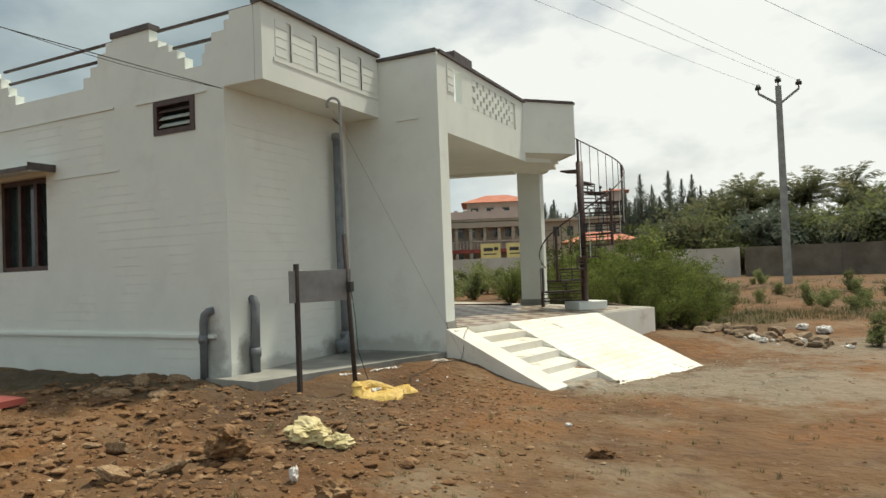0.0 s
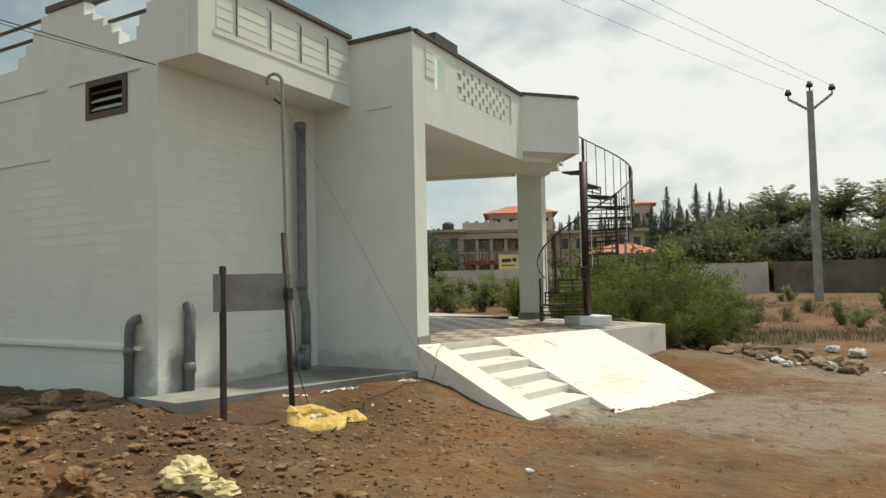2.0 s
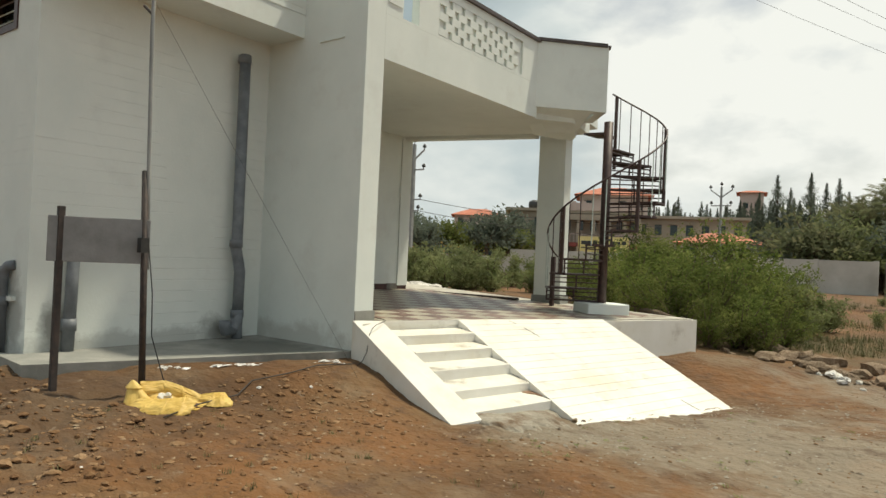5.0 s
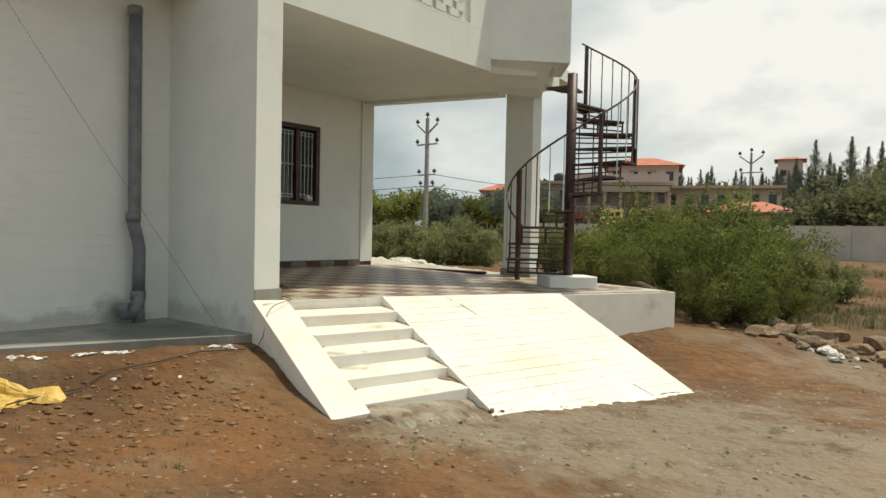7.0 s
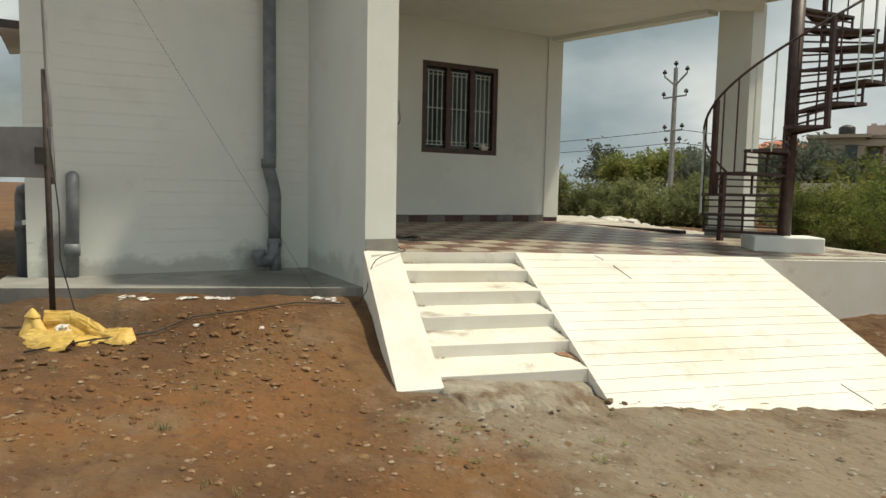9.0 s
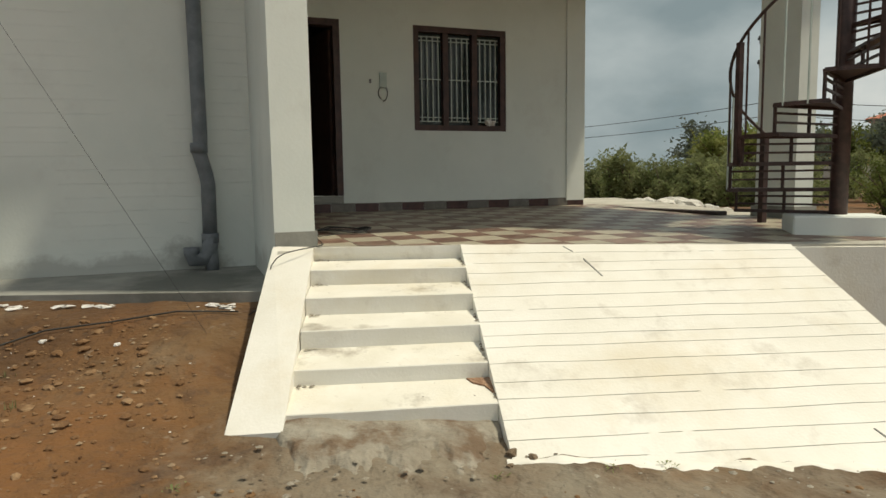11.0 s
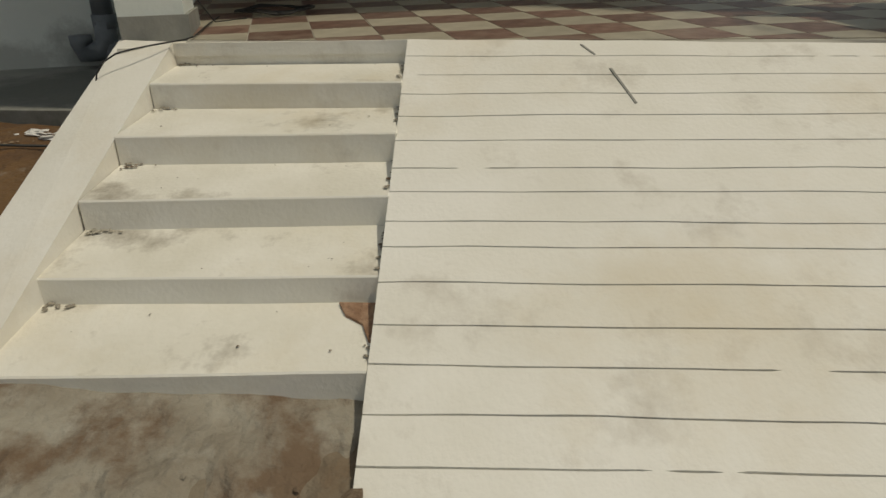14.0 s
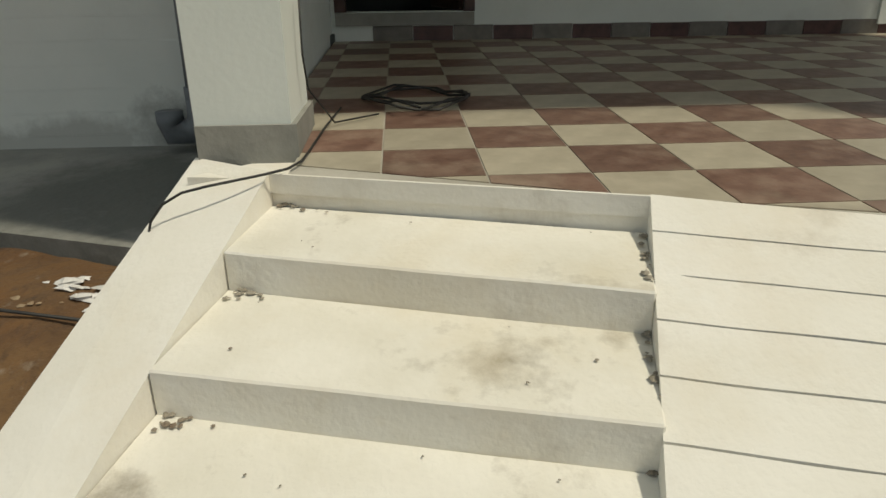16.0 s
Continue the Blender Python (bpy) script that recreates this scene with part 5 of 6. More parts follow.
def small_things():
    """Mortar crumbs in the corners of the steps, pebbles and weeds by the ramp's foot."""
    rr = random.Random(77)
    flat = [(1, 0, 0), (0.4, 0.8, 0), (-0.7, 0.6, 0), (-0.8, -0.5, 0), (0.3, -0.9, 0), (0, 0, 0.5)]
    tri = [(0, 1, 5), (1, 2, 5), (2, 3, 5), (3, 4, 5), (4, 0, 5)]

    def heap(name, mat, spots, label):
        vs, fs = [], []
        for x, y, z, s in spots:
            b = len(vs)
            c = rr.uniform(0, 6.3)
            for p in flat:
                q = rr.uniform(0.6, 1.3) * s
                vs.append((x + (p[0] * math.cos(c) - p[1] * math.sin(c)) * q, y + (p[0] * math.sin(c) + p[1] * math.cos(c)) * q, z + p[2] * s * rr.uniform(0.4, 1.2)))
            fs += [(b + i, b + j, b + k) for i, j, k in tri]
        tagged(mesh(name, vs, fs, mat), label, "debris", kind="stuff")

    crumbs = []
    for k in range(5):
        (al, ar, az), (bl, br, bz) = nose(k), nose(k + 1)
        bz += 0.006
        zb = TREAD_BACK[k] + 0.006
        for _ in range(16):
            u, w = abs(rr.gauss(0, 0.10)), min(0.9, abs(rr.gauss(0.05, 0.05)))
            p = al.lerp(bl, w) + (TR - TL) * (0.015 + u * 0.5)
            crumbs.append((p.x, p.y, zb + (bz - zb) * w, rr.uniform(0.004, 0.013)))
        for _ in range(12):
            w = rr.random() * 0.9
            p = ar.lerp(br, w) + (TL - TR) * abs(rr.gauss(0.008, 0.006))
            crumbs.append((p.x, p.y, zb + (bz - zb) * w, rr.uniform(0.004, 0.014)))
        for _ in range(5):
            w, q = rr.uniform(0.1, 0.9), rr.uniform(0.1, 0.9)
            p = al.lerp(bl, w).lerp(ar.lerp(br, w), q)
            crumbs.append((p.x, p.y, zb + (bz - zb) * w, rr.uniform(0.003, 0.006)))
    heap("mortar_crumbs", SPILL, crumbs, "small grey mortar crumbs on the steps")
    bits = []
    for _ in range(1700):
        x, y = rr.uniform(-5.5, -2.2), rr.uniform(7.2, 12.0)
        if (x + 4.95) * 0.93 - (y - 8.5) * 0.36 < 0.02 and y > 8.5 or y < 8.55 and x < -5.2 + (y - 7.6) * 0.28:
            continue
        bits.append((x, y, floor_at(x, y) + 0.02 * (x < -4.6 and y < 8.6), rr.choice((0.005, 0.006, 0.009, 0.012, 0.018, 0.024))))
    scraps = []
    for _ in range(2000):
        x, y = rr.uniform(-8.2, -3.6), rr.uniform(2.0, 7.6)
        if x < -7.0 + (y - 7.6) * 0.38 + 0.05 or y > 7.2 and x > -7.0:
            continue
        if noise.noise(Vector((x * 1.3, y * 1.3, 5))) < rr.uniform(-0.5, 0.35):
            continue
        scraps.append((x, y, floor_at(x, y) + 0.003, rr.choice((0.006, 0.008, 0.011, 0.015, 0.022))))
    heap("dry_scraps", SCRAP, scraps, "dry leaf scraps and flakes on the soil")
    heap("gravel", SPILL, bits, "grey cement crumbs and gravel by the ramp")
    vs, fs = [], []
    for _ in range(34):
        x, y = rr.uniform(-5.2, -2.6), rr.uniform(6.9, 10.5)
        if y > 8.4 and (x + 4.9) * 0.93 - (y - 8.5) * 0.36 < 0.05:
            continue
        z = floor_at(x, y) + 0.01
        for _ in range(16):
            a, ln = rr.uniform(0, 6.28), rr.uniform(0.008, 0.024)
            px, py = x + rr.gauss(0, 0.02), y + rr.gauss(0, 0.02)
            b = len(vs)
            dx, dy = math.cos(a), math.sin(a)
            vs += [(px, py, z), (px + dx * ln * 0.5 - dy * 0.006, py + dy * ln * 0.5 + dx * 0.006, z + ln * 0.4), (px + dx * ln, py + dy * ln, z + ln * 0.5), (px + dx * ln * 0.5 + dy * 0.006, py + dy * ln * 0.5 - dx * 0.006, z + ln * 0.4)]
            fs.append((b, b + 1, b + 2, b + 3))
    tagged(mesh("small_weeds", vs, fs, LEAF_DULL), "tiny green weeds in the soil by the steps", "weeds", kind="stuff")


small_things()
crumple("soil_lump", (-6.6, 2.7, floor_at(-6.6, 2.7) - 0.03), (0.20, 0.16, 0.13), CLOD, "large dry lump of red soil", "soil lump", 6.0)
crumple("soil_lump", (-4.05, 4.14, floor_at(-4.05, 4.14) - 0.02), (0.13, 0.09, 0.06), CLOD, "dry lump of red soil", "soil lump", 7.0)
crumple("soil_lump", (-5.2, 2.2, floor_at(-5.2, 2.2) - 0.02), (0.17, 0.13, 0.10), CLOD, "dry lump of red soil", "soil lump", 9.5)


def spill(name, o, u, v, reach, mat, lift, label, category, seed):
    """A thin ragged spill on the ground, from the line o + u outwards along v."""
    n, m = 220, 44
    vs, fs = [], []
    o, u, v = Vector(o), Vector(u), Vector(v)
    for j in range(m + 1):
        for i in range(n + 1):
            p = o + u * (i / n) + v * (j / m)
            end = min(1.0, 6 * i / n, 6 * (1 - i / n))
            edge = (reach + 0.24 * noise.noise(Vector((i * 0.036, seed, 0))) + 0.16 * noise.noise(Vector((i * 0.11, seed, 2))) + 0.10 * noise.noise(p * 14)) * (0.35 + 0.65 * end)
            lip = 1 - (j / m) / max(0.12, edge)
            z = floor_at(p.x, p.y) + lift * max(-2.5, min(1.0, lip * 4)) + lift * 0.4 * noise.noise(p * 9)
            vs.append((p.x, p.y, z))
    for j in range(m):
        for i in range(n):
            a = j * (n + 1) + i
            fs.append((a, a + 1, a + n + 2, a + n + 1))
    tagged(mesh(name, vs, fs, mat, smooth=True), label, category, kind="structure")


spill("pavement_spill", (-5.50, 7.60, 0), (0.30, 1.08, 0), (0.75, -0.2, 0), 0.62, SPILL, 0.028, "rough grey cement spill at the foot of the steps", "cement spill", 7.3)
spill("pavement_limewash", (-4.84, 8.56, 0), (0.90, 2.34, 0), (0.26, -0.07, 0), 0.24, STEP, 0.005, "white limewash splashed on the soil below the ramp", "limewash", 3.9)
for x, y, s in ((-4.86, 8.6, 0.035), (-4.80, 8.68, 0.03), (-4.78, 8.55, 0.022)):
    scatter_rock(rocks, x, y, s, "small dark stone by the ramp's foot", "ramp stones", "stone")


# ---- plants ----
def leaves(vs, fs, centre, spread, count, size, rr, droop=0.0, wide=0.24, plain=True):
    for _ in range(count):
        p = centre + Vector((rr.gauss(0, spread), rr.gauss(0, spread), rr.gauss(0, spread * 0.8)))
        d = Vector((rr.uniform(-1, 1), rr.uniform(-1, 1), rr.uniform(-0.6, 0.9) - droop)).normalized()
        s = d.orthogonal().normalized()
        s.rotate(Matrix.Rotation(rr.uniform(0, 6.28), 3, d))
        ln = size * rr.uniform(0.6, 1.3)
        b = len(vs)
        if plain:
            vs += [p + s * ln * wide, p + d * ln, p - s * ln * wide]
            fs.append((b, b + 1, b + 2))
        else:
            vs += [p, p + d * ln * 0.5 + s * ln * wide, p + d * ln, p + d * ln * 0.5 - s * ln * wide]
            fs.append((b, b + 1, b + 2, b + 3))


def plant(name, mat, stems, leaf_count, leaf_size, height, width, seed, lean=0.5, bark=BARK):
    """A shrub: bent stems from one root with clumps of leaves along and round them."""
    rr = random.Random(seed)
    r = new(name)
    bm = bmesh.new()
    vs, fs = [], []
    for k in range(stems):
        a = rr.uniform(0, 6.28)
        out = width * rr.uniform(0.15, 1.0) ** 0.7
        top = Vector((math.cos(a) * out, math.sin(a) * out, height * rr.uniform(0.4, 1.08) * (1 - 0.35 * (out / width) ** 2)))
        mid = Vector((top.x * 0.45 + rr.gauss(0, 0.05), top.y * 0.45 + rr.gauss(0, 0.05), top.z * 0.62))
        line = [Vector((rr.gauss(0, 0.05), rr.gauss(0, 0.05), -0.1)), mid * 0.5, mid, mid.lerp(top, 0.6), top]
        put_tube(bm, line, [0.02 * height, 0.016 * height, 0.011 * height, 0.006 * height, 0.002 * height], 5)
        for q in range(9):
            u = 0.25 + 0.78 * q / 8
            f = min(u, 0.999) * 4
            i = int(f)
            p = line[i].lerp(line[i + 1], f - i) + Vector((rr.gauss(0, 0.06), rr.gauss(0, 0.06), rr.gauss(0, 0.04))) * height
            leaves(vs, fs, p, 0.06 * height * rr.uniform(0.5, 1.5), leaf_count // (stems * 9), leaf_size, rr, 0.0, 0.26, name != "bush")
    from_bm("stems", bm, bark, r)
    mesh("foliage", vs, fs, mat, r)
    return r


def place_all(makers, spots, label, category, group):
    """Sets the plants of a kind down: the first of each variant, then copies."""
    first = {}
    for k, (x, y, s, v) in enumerate(spots):
        m = Matrix.Translation((x, y, floor_at(x, y) - 0.03)) @ pose(0, 0, 0, 0, 0, (k * 137) % 360)
        if v not in first:
            ob = makers[v]()
            tagged(ob, label, category, group)
            ob.matrix_world = m @ Matrix.Diagonal((s, s, s, 1))
            first[v] = ob
        else:
            ob = copy_thing(first[v], m)
            ob.scale = (s, s, s)


rnd = random.Random(21)
green = [lambda i=i: plant("bush", LEAF, 22, 4000, 0.085, 1.9, 1.25, 40 + i) for i in range(3)]
dull = [lambda i=i: plant("wild_shrub", LEAF_DULL, 12, 1800, 0.12, 1.5, 0.8, 60 + i) for i in range(3)]
spots = []
for k in range(38):
    u = rnd.random()
    x = -10.4 + 5.2 * u
    spots.append((x, 18.3 + rnd.uniform(0, 7.5) - 0.9 * u + (1.5 if x > -4.8 else 0), rnd.choice((0.55, 0.7, 0.85, 1.0, 1.15)) * (1.0 if x < -6 else 0.8), k % 3))
spots += [(-6.5, 17.0, 0.85, 0), (-7.6, 17.4, 0.9, 1), (-5.6, 17.3, 0.8, 2), (-8.6, 17.6, 0.95, 0), (-4.9, 18.2, 0.7, 1)]
spots += [(-6.6, 15.7, 0.62, 0), (-6.0, 15.4, 0.58, 1), (-5.4, 15.2, 0.5, 2), (-5.0, 15.9, 0.62, 0), (-4.5, 15.6, 0.42, 1), (-4.4, 16.5, 0.55, 2), (-5.7, 16.4, 0.72, 0), (-7.2, 16.2, 0.66, 1), (-4.9, 17.0, 0.66, 2), (-6.4, 16.6, 0.75, 1), (-7.9, 16.6, 0.6, 2)]
spots = [(x, y, s * 0.58 if x + 0.59 * (y - 17) < -8.0 else s, v) for x, y, s, v in spots]
place_all(green, spots, "dense green wild bush on waste ground", "bush", "green bushes")
spots = []
for k in range(46):
    spots.append((rnd.uniform(-27, -11.5), rnd.uniform(20.5, 31), rnd.uniform(0.6, 1.05), k % 3))
for k in range(8):
    spots.append((rnd.uniform(-17.5, -13), rnd.uniform(18.8, 20.5), rnd.uniform(0.65, 1.0), k % 3))
for k in range(26):
    spots.append((rnd.uniform(-4, 9), rnd.uniform(20, 40), rnd.uniform(0.22, 0.5), k % 3))
for k in range(16):
    spots.append((rnd.uniform(-6.6, -4.1), rnd.uniform(17.2, 21), rnd.uniform(0.4, 0.75), k % 3))
for k in range(18):
    spots.append((rnd.uniform(-23, -12.5), rnd.uniform(18.8, 22), rnd.uniform(0.7, 1.1), k % 3))
spots += [(-1.1, 13.6, 0.42, 0), (-0.6, 14.0, 0.38, 1), (1.0, 5.6, 0.16, 0), (0.9, 6.2, 0.14, 1)]
place_all(dull, spots, "dusty grey-green shrub on waste ground", "shrub", "dusty shrubs")


def grass():
    vs, fs = [], []
    rr = random.Random(8)
    for _ in range(5200):
        if rr.random() < 0.16:
            x, y = rr.uniform(-9, 0), rr.uniform(-0.5, 6.5)
            if rr.random() < 0.7 or x < -7:
                continue
            s = 0.035
            if x < -5.2 and y < 2.4:
                s = rr.uniform(0.05, 0.11)
        else:
            x, y = rr.uniform(-9, 8), 15.5 + abs(rr.gauss(0, 9))
            if noise.noise(Vector((x * 0.35, y * 0.35, 2))) < 0.05:
                continue
            s = rr.uniform(0.08, 0.24)
        z = floor_at(x, y)
        for _ in range(16):
            a, ln = rr.uniform(0, 6.28), s * rr.uniform(0.5, 1.4)
            bx, by = x + rr.gauss(0, s * 0.5), y + rr.gauss(0, s * 0.5)
            dx, dy = math.cos(a) * ln * 0.45, math.sin(a) * ln * 0.45
            w = 0.006 + s * 0.02
            b = len(vs)
            vs += [(bx - dy / ln * w, by + dx / ln * w, z - 0.01), (bx + dy / ln * w, by - dx / ln * w, z - 0.01), (bx + dx, by + dy, z + ln)]
            fs.append((b, b + 1, b + 2))
    tagged(mesh("dry_grass", vs, fs, GRASS), "thin dry grass tufts on bare soil", "grass", kind="stuff")


grass()


def conifer(seed):
    rr = random.Random(seed)
    r = new("casuarina_tree")
    h = 14.0
    bm = bmesh.new()
    put_tube(bm, [(0, 0, -0.3), (0.1, 0, h * 0.5), (0, 0.1, h)], [0.22, 0.13, 0.02], 6)
    vs, fs = [], []
    for k in range(260):
        u = (k / 260) ** 0.85
        z = h * (0.12 + 0.88 * u)
        rad = (0.03 + 5.4 * (1 - u) ** 1.25) * rr.uniform(0.3, 1.1)
        a = rr.uniform(0, 6.28)
        tip = Vector((math.cos(a) * rad, math.sin(a) * rad, z + rad * 0.35))
        if k % 6 == 0:
            put_tube(bm, [(0, 0, z - 0.2), tip], [0.03, 0.008], 3)
        for q in range(3):
            leaves(vs, fs, Vector((0, 0, z)).lerp(tip, 0.3 + 0.33 * q), 0.01 + 0.34 * (1 - u), 3, 0.28 + 0.9 * (1 - u), rr, -0.9, 0.075)
    from_bm("trunk", bm, BARK, r)
    mesh("foliage", vs, fs, LEAF_HAZY, r)
    return r


def palm(seed):
    rr = random.Random(seed)
    r = new("coconut_palm")
    h = 7.4
    bm = bmesh.new()
    put_tube(bm, [(0, 0, -0.3), (0.15, 0.05, h * 0.5), (0.1, 0, h)], [0.20, 0.15, 0.12], 8)
    vs, fs = [], []
    for k in range(22):
        a, up = k * 2.4, rr.uniform(-0.1, 1.45)
        ln = rr.uniform(2.6, 3.6)
        line = []
        for i in range(9):
            s = i / 8 * ln
            line.append(Vector((0.1 + math.cos(a) * s * math.cos(up * (1 - 0.2 * i / 8)), math.sin(a) * s * math.cos(up), h + s * math.sin(up) - 0.085 * s * s)))
        put_tube(bm, line, [0.035 - 0.0035 * i for i in range(9)], 4)
        side = Vector((-math.sin(a), math.cos(a), 0))
        for i in range(1, 25):
            f = i / 25 * 8
            j = int(f)
            p = line[j].lerp(line[min(j + 1, 8)], f - j)
            d = (line[min(j + 1, 8)] - line[j]).normalized()
            for sg in (-1, 1):
                q = side * sg * rr.uniform(0.45, 0.7) + d * 0.35 - Vector((0, 0, rr.uniform(0.1, 0.45)))
                b = len(vs)
                vs += [p - d * 0.04, p + q * 0.5 - d * 0.05, p + q, p + q * 0.5 + d * 0.05]
                fs.append((b, b + 1, b + 2, b + 3))
    from_bm("trunk", bm, BARK, r)
    mesh("fronds", vs, fs, LEAF_PALM, r)
    return r


def broad_tree(seed, mat):
    rr = random.Random(seed)
    r = new("broadleaf_tree")
    bm = bmesh.new()
    vs, fs = [], []
    put_tube(bm, [(0, 0, -0.3), (0.1, 0.05, 1.5), (0, 0.1, 2.6)], [0.22, 0.17, 0.13], 7)
    for k in range(26):
        a, e = rr.uniform(0, 6.28), rr.uniform(0.0, 1.3)
        ln = rr.uniform(1.3, 2.9)
        tip = Vector((math.cos(a) * math.cos(e) * ln * 1.15, math.sin(a) * math.cos(e) * ln * 1.15, 2.3 + math.sin(e) * ln))
        put_tube(bm, [(0, 0.08, 2.2), tip * 0.5 + Vector((0, 0, 1.2)), tip], [0.08, 0.05, 0.015], 4)
        for q in range(4):
            leaves(vs, fs, Vector((0, 0, 2.4)).lerp(tip, 0.5 + 0.17 * q), 0.38, 18, 0.36, rr, 0.2, 0.28)
    from_bm("trunk", bm, BARK, r)
    mesh("foliage", vs, fs, mat, r)
    return r


def away(eye, az, d):
    return eye[0] + d * math.cos(radians(az)), eye[1] + d * math.sin(radians(az))


E0, E5, E8 = (-2.63, -1.17), (-1.79, 2.81), (-1.59, 5.1)
rnd = random.Random(31)
spots = []
for az, s in ((100.0, 1.2), (99.1, 1.05), (97.8, 1.22), (96.8, 1.1), (96.0, 1.15), (95.4, 1.0), (101.2, 1.0), (94.6, 0.95), (98.5, 0.9)):
    spots.append((*away(E0, az, 125), s, len(spots) % 3))
for k in range(34):
    spots.append((*away(E0, 92.5 + 11 * rnd.random(), rnd.uniform(122, 136)), rnd.uniform(0.55, 0.95), k % 3))
for k in range(30):
    spots.append((*away(E0, 101 + 9.5 * (k + rnd.random()) / 30, rnd.uniform(128, 142)), rnd.uniform(0.74, 0.98), k % 3))
for k in range(34):
    spots.append((*away(E0, 95 + 16 * rnd.random(), rnd.uniform(138, 165)), rnd.uniform(0.8, 1.12), k % 3))
place_all([lambda i=i: conifer(70 + i) for i in range(3)], spots, "tall casuarina tree beyond the fields, its foliage paled for haze", "tree", "casuarina trees")
spots = []
for k in range(30):
    az = 77 + 19 * rnd.random()
    spots.append((*away(E0, az, rnd.uniform(60, 84)), rnd.uniform(0.62, 0.88), k % 3))
spots += [(*away(E0, az, 66), s, k % 3) for k, (az, s) in enumerate(((92.0, 0.86), (87.8, 0.92), (90.4, 0.8), (94.0, 0.78), (85.2, 0.92)))]
place_all([lambda i=i: palm(80 + i) for i in range(3)], spots, "coconut palm in a grove behind the wall", "palm", "coconut palms")
spots = []
for k in range(84):
    az = 77 + 22 * rnd.random()
    spots.append((*away(E0, az, rnd.uniform(53, 80)), rnd.uniform(0.65, 1.12), k % 3))
place_all([lambda i=i: broad_tree(90 + i, (LEAF_PALM, LEAF_DULL, LEAF_HAZY)[i]) for i in range(3)], spots, "leafy tree in the grove behind the wall", "tree", "grove trees")
spots = []
for k in range(34):
    az = 120 + 17 * rnd.random()
    spots.append((*away(E5, az, rnd.uniform(66, 110)), rnd.uniform(0.8, 1.3), k % 2))
place_all([lambda i=i: broad_tree(97 + i, (LEAF, LEAF_HAZY)[i]) for i in range(2)], spots, "leafy tree at the far edge of the field", "tree", "field trees")


# ---- boundary wall, poles and wires ----
def boundary(name, x0, x1, y, h, mat, label):
    bm = bmesh.new()
    n = max(1, round((x1 - x0) / 3))
    for k in range(n):
        a, b = x0 + (x1 - x0) * k / n, x0 + (x1 - x0) * (k + 1) / n
        put_box(bm, (a + 0.13, y, -0.2), (b - 0.13, y + 0.2, 0.35 + h))
        put_box(bm, (b - 0.128, y - 0.05, -0.2), (b + 0.128, y + 0.25, 0.39 + h))
    return tagged(from_bm(name, bm, mat), label, "boundary wall", kind="structure")


boundary("wall_boundary_pale", -30.0, -5.2, 48.5, 1.95, WALLPALE, "pale painted boundary wall with piers")
boundary("wall_boundary_grey", -4.9, 40.0, 48.7, 1.95, WALLGREY, "grey concrete block boundary wall with piers")


def power_pole(x, y, z0, z1, label, arms, girth=1.0):
    r = root("power_pole", (x, y, z0), label, "power pole", "power poles")
    bm = bmesh.new()
    put_tube(bm, [(x, y, z0 - 0.5), (x, y, z1)], [0.25 * girth, 0.17 * girth], 4)
    under(r, from_bm("shaft", bm, POLE))
    for kind, z, half in arms:
        bm = bmesh.new()
        tips = [(x - half, z + (half * 0.75 if kind == "v" else 0)), (x + half, z + (half * 0.75 if kind == "v" else 0))]
        for tx, tz in tips:
            bar(bm, (x, y, z), (tx, y, tz), 0.09, 0.09)
        under(r, from_bm("arm", bm, POLE))
        for tx, tz in tips + ([(x, z1 + 0.02)] if kind == "v" else []):
            under(r, tube("insulator", [(tx, y, tz), (tx, y, tz + 0.16), (tx, y, tz + 0.17), (tx, y, tz + 0.30), (tx, y, tz + 0.31), (tx, y, tz + 0.40)], [0.03, 0.03, 0.13, 0.13, 0.08, 0.08], RUBBER, sides=10))
    return r


power_pole(-2.38, 31.8, 0.42, 9.12, "grey concrete power pole with three insulators", [("v", 8.30, 0.80)])
power_pole(-32.3, 38.9, 0.5, 9.3, "grey power pole with several cross arms", [("v", 8.2, 0.9), ("h", 7.5, 0.9), ("h", 5.4, 0.7), ("h", 4.6, 0.55)], 0.75)
px, py = away(E5, 104.8, 62)
power_pole(px, py, 0.4, 8.5, "thin far power pole with short arms", [("v", 7.6, 0.9), ("h", 6.9, 0.8)], 0.6)


def wire(a, b, sag, r=0.005):
    a, b = Vector(a), Vector(b)
    pts = [a.lerp(b, u / 14) - Vector((0, 0, sag * 4 * (u / 14) * (1 - u / 14))) for u in range(15)]
    return tagged(tube("overhead_wire", pts, r, RUBBER, sides=5), "thin overhead electric wire", "wire", "overhead wires")


for dx, z in ((-0.8, 9.25), (0, 9.5), (0.8, 9.25)):
    wire((-2.38 + dx, 31.8, z), (-20.5 + dx * 1.1, -21.0, 9.9), 0.5)
wire((-9.2, 1.1, 7.5), (12.0, 49.0, 8.4), 0.3)
for z, e in ((4.6, 0.55), (5.4, 0.7)):
    wire((-32.3 + e, 38.9, z), (-19.0, 52.0, z - 1.0), 0.4, 0.02)
    wire((-32.3 - e, 38.9, z), (-62.0, 30.0, z), 0.5, 0.02)


